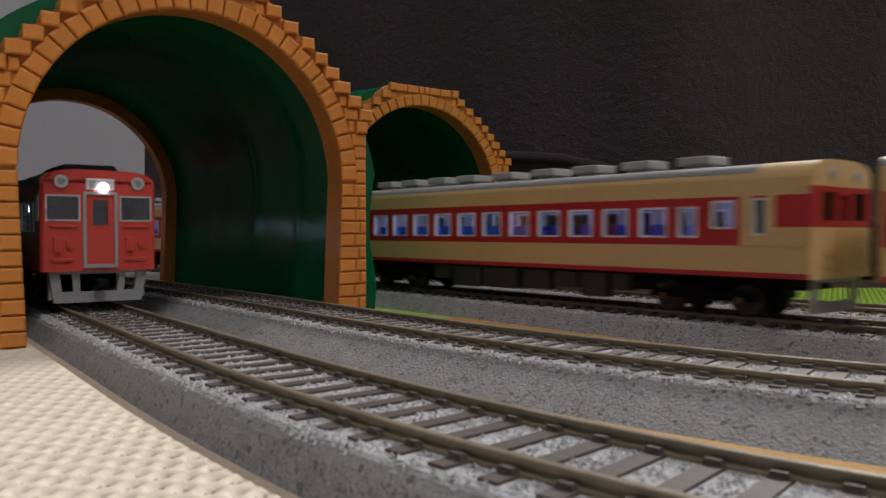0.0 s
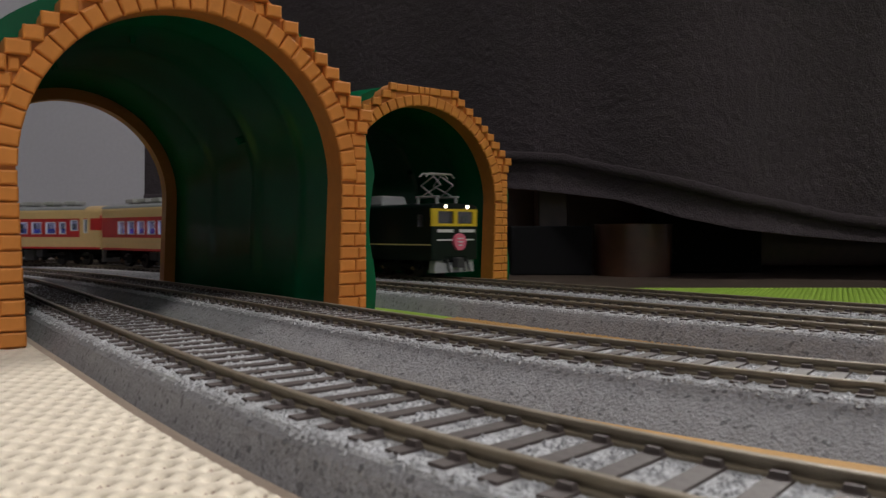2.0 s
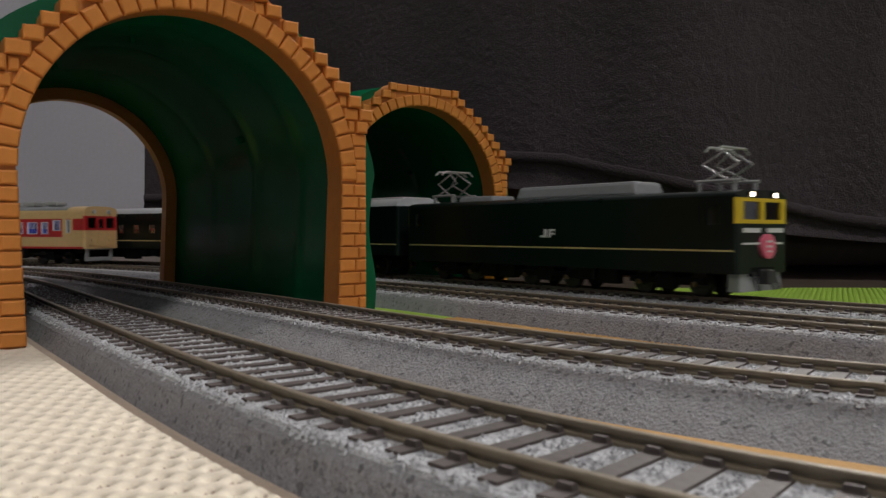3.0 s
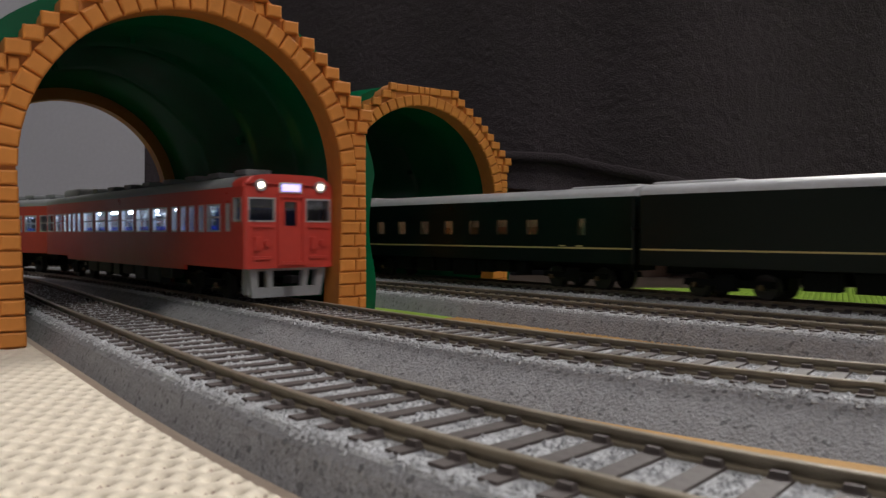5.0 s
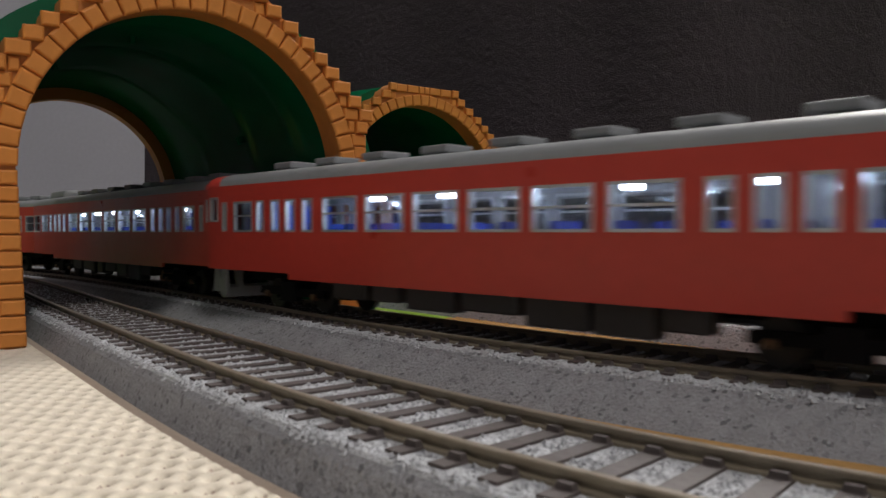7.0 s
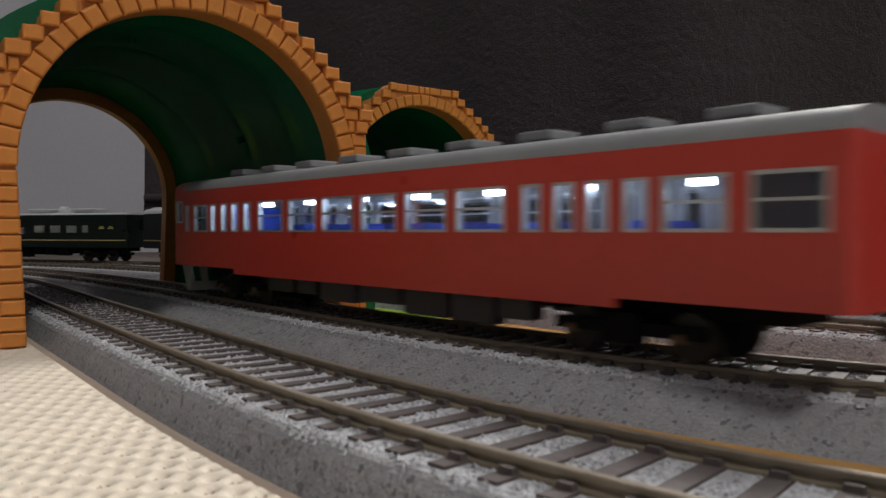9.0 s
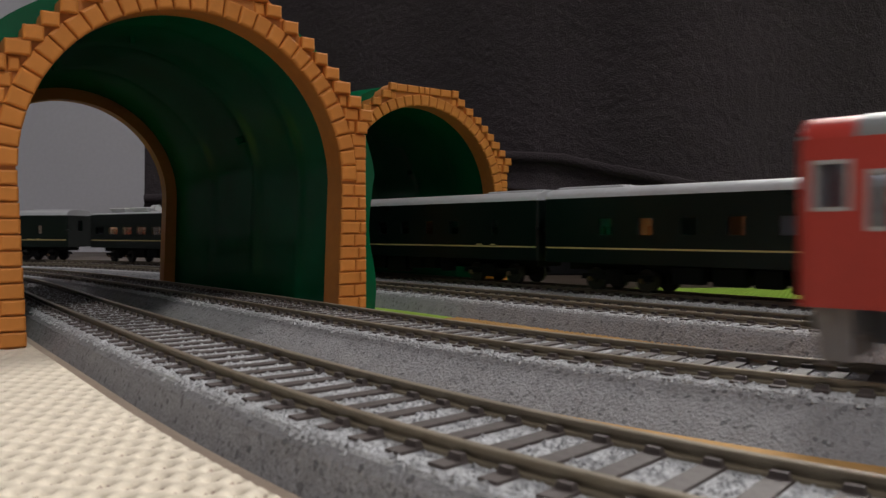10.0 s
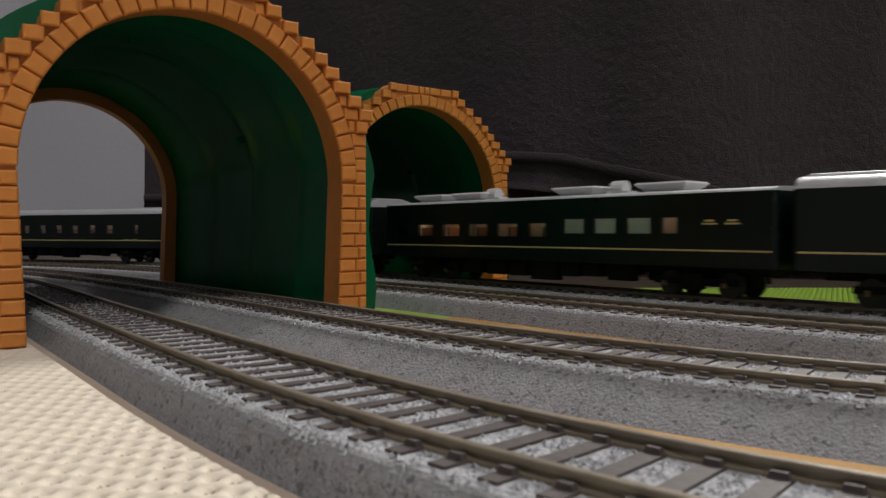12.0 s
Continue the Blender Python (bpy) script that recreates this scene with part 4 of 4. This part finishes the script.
def green_locomotive(L=106.0):
    W = 9.7
    car = tagged(new("model_locomotive"), "deep green model electric locomotive with yellow window band and raised pantograph", "model locomotive", "deep green express train")
    sides(car, L, W, [(5.2, 9.6, M_DEEP_GREEN, "lower_wall"), (9.6, 9.95, M_GOLD, "gold_line"), (9.95, 20.6, M_DEEP_GREEN, "upper_wall")],
          [(L / 2 - 6.6, L / 2 - 4.0, 15.0, 18.6), (-L / 2 + 4.0, -L / 2 + 6.6, 15.0, 18.6)])
    roof = bmesh.new()
    prism(roof, arc_roof(W, 20.6, 22.0, 0.55), -L / 2 + 0.4, L / 2 - 0.4)
    part("roof", roof, M_DEEP_GREEN, car, smooth=True)
    part("roof_cover", soft_box(-12, 26, -5.6, 5.6, 21.6, 25.0, 0.8, 2, 0.8), M_ROOF_GREY, car, "long grey roof cover")
    part("roof_cover", soft_box(-36, -22, -4.6, 4.6, 21.6, 23.4, 0.5, 2, 0.4), M_ROOF_GREY, car)
    for f in (1, -1):
        holes = [(-7.4, -0.8, 16.0, 19.6), (0.8, 7.4, 16.0, 19.6)]
        nose(car, L, W, 5.2, 15.2, M_DEEP_GREEN, f, None, [])
        nose(car, L, W, 15.2, 20.3, M_YELLOW, f, None, holes, label="yellow window surround")
        nose(car, L, W, 20.3, 20.7, M_DEEP_GREEN, f, None, [])
        for a, b, c, d in holes:
            g = bmesh.new()
            x0, x1 = sorted((f * (L / 2 - 0.5), f * (L / 2 - 0.4)))
            box(g, x0, x1, a, b, c, d)
            part("pane", g, M_GLASS_DARK, car).visible_shadow = False
    x1 = L / 2
    for y in (-4.6, 4.6):
        h = bmesh.new()
        tube(h, (x1 - 1.5, y, 21.0), (x1 + 0.2, y, 21.0), 0.75, 14)
        hl = part("headlight", h, M_DEEP_GREEN, car, smooth=True)
        h = bmesh.new()
        tube(h, (x1 + 0.15, y, 21.0), (x1 + 0.35, y, 21.0), 0.5, 14)
        part("lens", h, G_HEAD, hl, "lit headlight")
        b = bmesh.new()
        box(b, x1 - 0.1, x1 + 0.3, y - 3.2, y + 3.2, 13.4, 14.3)
        box(b, x1 - 0.1, x1 + 0.25, y - 3.4, y + 3.0, 11.0, 11.4)
        part("trim_bar", b, M_PALE, car)
    bd = bmesh.new()
    tube(bd, (x1, 1.0, 10.6), (x1 + 0.9, 1.0, 10.6), 2.5, 28)
    badge = part("head_badge", bd, M_PINK, car, "round pink head badge", smooth=True)
    bl = bmesh.new()
    for k, z in enumerate((11.6, 10.6, 9.6)):
        box(bl, x1 + 0.85, x1 + 0.98, 1.0 - 1.2 + 0.2 * k, 1.0 + 1.2 - 0.2 * k, z - 0.2, z + 0.2)
    part("lettering", bl, M_PALE, badge)
    pl = bmesh.new()
    box(pl, x1 - 3.0, x1 - 0.4, -8.2, 8.2, 1.6, 8.0, 0.3)
    part("buffer_beam", pl, M_SKIRT, car, "grey buffer beam plate")
    cp = soft_box(x1 - 0.6, x1 + 2.2, -1.2, 1.2, 3.0, 6.0, 0.3, 1)
    for y in (-3.4, 3.0, 5.0):
        tube(cp, (x1 - 0.4, y, 6.0), (x1 + 0.9, y, 1.8), 0.3, 8)
    part("coupler", cp, M_UNDER, car)
    for px in (L / 2 - 8, -L / 2 + 10):
        pn = bmesh.new()
        for sy in (-1, 1):
            for dx in (-4, 4):
                tube(pn, (px + dx, sy * 4.0, 21.6), (px + dx, sy * 4.0, 24.0), 0.5, 8)
            tube(pn, (px - 5, sy * 4.0, 24.0), (px + 5, sy * 4.0, 24.0), 0.35, 8)
            tube(pn, (px - 2.5, sy * 4.0, 24.2), (px + 4.2, sy * 2.6, 27.6), 0.22, 6)
            tube(pn, (px + 2.5, sy * 4.0, 24.2), (px - 4.2, sy * 2.6, 27.6), 0.22, 6)
            tube(pn, (px + 4.2, sy * 2.6, 27.6), (px - 0.8, sy * 1.2, 30.9), 0.2, 6)
            tube(pn, (px - 4.2, sy * 2.6, 27.6), (px + 0.8, sy * 1.2, 30.9), 0.2, 6)
        for dx in (-1.4, 1.4):
            tube(pn, (px + dx, -4.6, 31.0), (px + dx, 4.6, 31.0), 0.28, 6)
            for sy in (-1, 1):
                tube(pn, (px + dx, sy * 4.6, 31.0), (px + dx, sy * 6.0, 29.9), 0.22, 6)
        part("pantograph", pn, M_PANTO, car, "raised grey metal pantograph")
    lg = bmesh.new()
    for sy in (-1, 1):
        y = sy * (W + 0.03)
        box(lg, 2.0, 3.0, y - 0.05, y + 0.05, 12.2, 14.2)
        box(lg, 0.8, 2.0, y - 0.05, y + 0.05, 12.2, 12.7)
        box(lg, 3.6, 4.2, y - 0.05, y + 0.05, 12.2, 14.2)
        box(lg, 4.2, 5.6, y - 0.05, y + 0.05, 13.7, 14.2)
        box(lg, 4.2, 5.6, y - 0.05, y + 0.05, 12.9, 13.3)
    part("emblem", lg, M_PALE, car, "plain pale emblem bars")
    inside(car, L, W, [], [], G_WARM, top=20.0)
    for bx in (-L / 2 + 18, 0, L / 2 - 18):
        bogie(car, bx)
    gear(car, [(-L / 2 + 30, -10), (10, L / 2 - 30)], M_BLACK, 4)
    return car


# ---------------------------------------------------------------- trains: (vehicle, distance of its front behind the train's front, length)
def fleet():
    trains = {}
    front = red_railcar(True, True)
    back = red_railcar(False)
    trains["b"] = [(front, 0.0, 142.5, 1), (copy_thing(back, Matrix()), 142.5, 142.5, -1), (red_railcar(False, True), 285.0, 142.5, 1), (copy_thing(back, Matrix()), 427.5, 142.5, -1)]
    trains["a"] = [(red_railcar(False, False, True), 0.0, 141.0, -1), (back, 141.0, 141.0, 1), (copy_thing(back, Matrix()), 282.0, 141.0, -1)]
    cream = cream_railcar()
    trains["c"] = [(cream, 0.0, 127.5, -1)] + [(copy_thing(cream, Matrix()), d, 134.0, k) for d, k in ((127.5, -1), (262.0, -1), (398.0, -1))]
    loco, van, bed, diner = green_locomotive(), green_coach(99.5, "van"), green_coach(121.0, "sleeper"), green_coach(124.5, "diner")
    unlit = green_coach(121.0, "sleeper", False)
    trains["d"] = [(loco, 0.0, 109.0, 1), (van, 109.0, 102.5, 1), (bed, 211.5, 124.0, 1)]
    trains["d"] += [(copy_thing(bed, Matrix()), d, 124.0, 1) for d in (335.0, 459.0)] + [(unlit, 583.0, 124.0, 1), (copy_thing(unlit, Matrix()), 706.5, 127.0, 1), (diner, 833.5, 127.5, 1)]
    trains["d"] += [(copy_thing(bed, Matrix()), d, 128.0, 1) for d in (961.0, 1089.0)]
    return trains


TRAINS = fleet()


def hem_height(x):
    return float(np.interp(x, [-330, -170, -60, 29, 51, 72, 94, 114, 134, 168, 300, 700], [25, 25, 34, 37.6, 34.6, 31.4, 23.8, 19.2, 17, 13.9, 8, 5]))


def cord_height(x):
    return float(np.interp(x, [-330, -170, -60, 29, 51, 72, 94, 114, 134, 154, 168, 300, 700], [38, 38, 48, 51.7, 49.5, 43.3, 37.3, 31.4, 27.9, 23.5, 21.3, 16, 14]))


def cloth_y(x, z):
    return float(np.interp(x, [-186, -120, -60, -10, 40, 80, 120, 168, 300, 700], [470, 452, 420, 382, 346, 326, 313, 304, 296, 290])) + 2.5 * math.sin(x * 0.041 + 0.6) + 2 * math.sin(x * 0.083 + 2 + z * 0.008) + 4 * noise.noise((x * 0.012, z * 0.012, 0.5)) + 0.03 * z


def blanket():
    """A plush cover hanging over a bed's edge, its hem sinking towards one end; the pile is roughened."""
    bm = bmesh.new()
    nx, nz = 640, 240
    grid = []
    for x in np.concatenate([np.linspace(-178, 240, nx - 60), np.linspace(244, 700, 60)]):
        hem, col = hem_height(x), []
        for k in range(nz):
            f = k / (nz - 1)
            z = hem + (172 - hem) * f ** 1.2
            pile = 0.35 * noise.noise((x * 0.12, z * 0.12, 1.5)) + 0.42 * noise.noise((x * 0.7, z * 0.45, 7.5))
            near_hem = 1.4 * math.exp(-((z - hem) / 2.4) ** 2)
            col.append(bm.verts.new((x - 0.11 * (z - hem) * math.exp(-(x + 178) / 60.0) * -1, cloth_y(x, z) + pile - near_hem, z)))
        grid.append(col)
    for a, b in zip(grid, grid[1:]):
        for k in range(nz - 1):
            bm.faces.new((a[k], b[k], b[k + 1], a[k + 1]))
    edge = [c[0] for c in grid]
    back = [bm.verts.new((v.co.x, v.co.y + 4.0, v.co.z + 0.5)) for v in edge]
    up = [bm.verts.new((v.co.x, v.co.y + 6.0, v.co.z + 60)) for v in edge]
    for i in range(len(edge) - 1):
        bm.faces.new((edge[i], back[i], back[i + 1], edge[i + 1]))
        bm.faces.new((back[i], up[i], up[i + 1], back[i + 1]))
    return bm


cover = tagged(part("plush_blanket", blanket(), M_PLUSH, smooth=True), "dark brown plush blanket hanging in soft folds behind the tracks", "blanket")


def cord():
    bm = bmesh.new()
    rows = []
    for x in np.linspace(-176, 690, 700):
        z = cord_height(x)
        y = cloth_y(x, z) - 1.6
        r = 2.1 + 0.5 * noise.noise((x * 0.35, 0.0, 4.0)) + 0.35 * noise.noise((x * 0.9, 0.0, 9.0))
        rows.append([bm.verts.new((x, y + r * math.sin(a), z + 1.1 * r * math.cos(a))) for a in np.linspace(0, 2 * math.pi, 10, endpoint=False)])
    for a, b in zip(rows, rows[1:]):
        for i in range(10):
            bm.faces.new((a[i], a[(i + 1) % 10], b[(i + 1) % 10], b[i]))
    bm.faces.new(rows[0])
    bm.faces.new(rows[-1][::-1])
    return bm


part("corded_seam", cord(), M_PLUSH, cover, "thick corded seam above the hem", smooth=True)


# ---------------------------------------------------------------- under the bed's edge
def bed():
    b = tagged(new("bed"), "dark bed base hidden behind the plush blanket", "bed")
    part("mattress", soft_box(62, 700, 352, 745, 64, 165, 8, 3), M_PLUSH, b)
    for x in (46.0, 300.0, 560.0):
        part("leg", soft_box(x, x + 15, 384, 400, -1.29, 66, 1.0, 2), M_DARK_WOOD, b, "dark wooden bed leg")
    part("side_board", soft_box(-30, 700, 440, 452, -1.29, 66, 1.0, 2), M_DARK_WOOD, b)
    return b


bed()


def round_tin():
    t = tagged(new("round_tin"), "brown round tin with a thin rim standing beside the tracks", "tin")
    bm = bmesh.new()
    tube(bm, (0, 0, 0), (0, 0, 10.6), 16.8, 56)
    tube(bm, (0, 0, 10.9), (0, 0, 22.0), 16.8, 56)
    part("body", bm, M_DARK_WOOD, t, smooth=True)
    for z, h in ((10.4, 0.6), (21.8, 0.9)):
        r = bmesh.new()
        tube(r, (0, 0, z), (0, 0, z + h), 17.1, 56)
        part("rim", r, M_DARK_WOOD, t, smooth=True)
    t.matrix_basis = mm(84.5, 352, -1.29)
    return t


round_tin()
tagged(part("dark_box", soft_box(30, 66, 350, 382, -1.29, 20.6, 0.8, 2), M_BLACK), "black low storage box beside the tracks", "box")
# added black block: stands in for the deep shade under the bed
tagged(part("dark_box", soft_box(104, 150, 372, 412, -1.29, 30.0, 0.8, 2), M_BLACK), "black block standing in for the shade under the bed beside the tin", "box")


def room_lamp(x, y):
    """A round ceiling light that lights the room."""
    l = tagged(new("ceiling_light"), "round white ceiling light of the room", "ceiling light", "ceiling lights")
    bm = bmesh.new()
    tube(bm, (x, y, 2270), (x, y, 2300), 280, 48)
    part("base", bm, M_PALE, l, smooth=True)
    bm = bmesh.new()
    tube(bm, (x, y, 2200), (x, y, 2270), 262, 48, 275)
    part("diffuser", bm, G_CEIL, l, smooth=True)


for lamp_x, lamp_y in LAMPS:
    room_lamp(lamp_x, lamp_y)


# ---------------------------------------------------------------- what moves
def motions():
    times = [round(0.2 * k, 2) for k in range(61)]
    runs = {"a": (1, lambda t: 131 + 150 * t), "b": (-1, lambda t: 43 - 131.8 * (t - 5.4) + float(np.interp(t, [4.0, 5.05, 5.4], [8, 8, 0]))),
            "c": (1, lambda t: 108.8 + 144 * (t - 1.5) + 6 * math.exp(-((t - 0.95) / 0.18) ** 2) + 5 * math.exp(-(t / 0.4) ** 2)), "d": (-1, lambda t: 104 - 93.5 * (t - 2.5))}
    for key, (way, at) in runs.items():
        for thing, behind, length, faces in TRAINS[key]:
            rows = []
            for t in times:
                s = at(t) + behind
                # the end nearest the lens lies at s, the other end at s + length
                near_end = min(max(s, -880.0), 1370.0)
                m = mount(key, near_end, length, 24.0, -1)
                if faces < 0 and way < 0 or faces > 0 and way > 0:
                    m = m @ pose(0, 0, 0, 0, 0, 180)
                rows.append((t, m))
            walk(thing, rows)


motions()
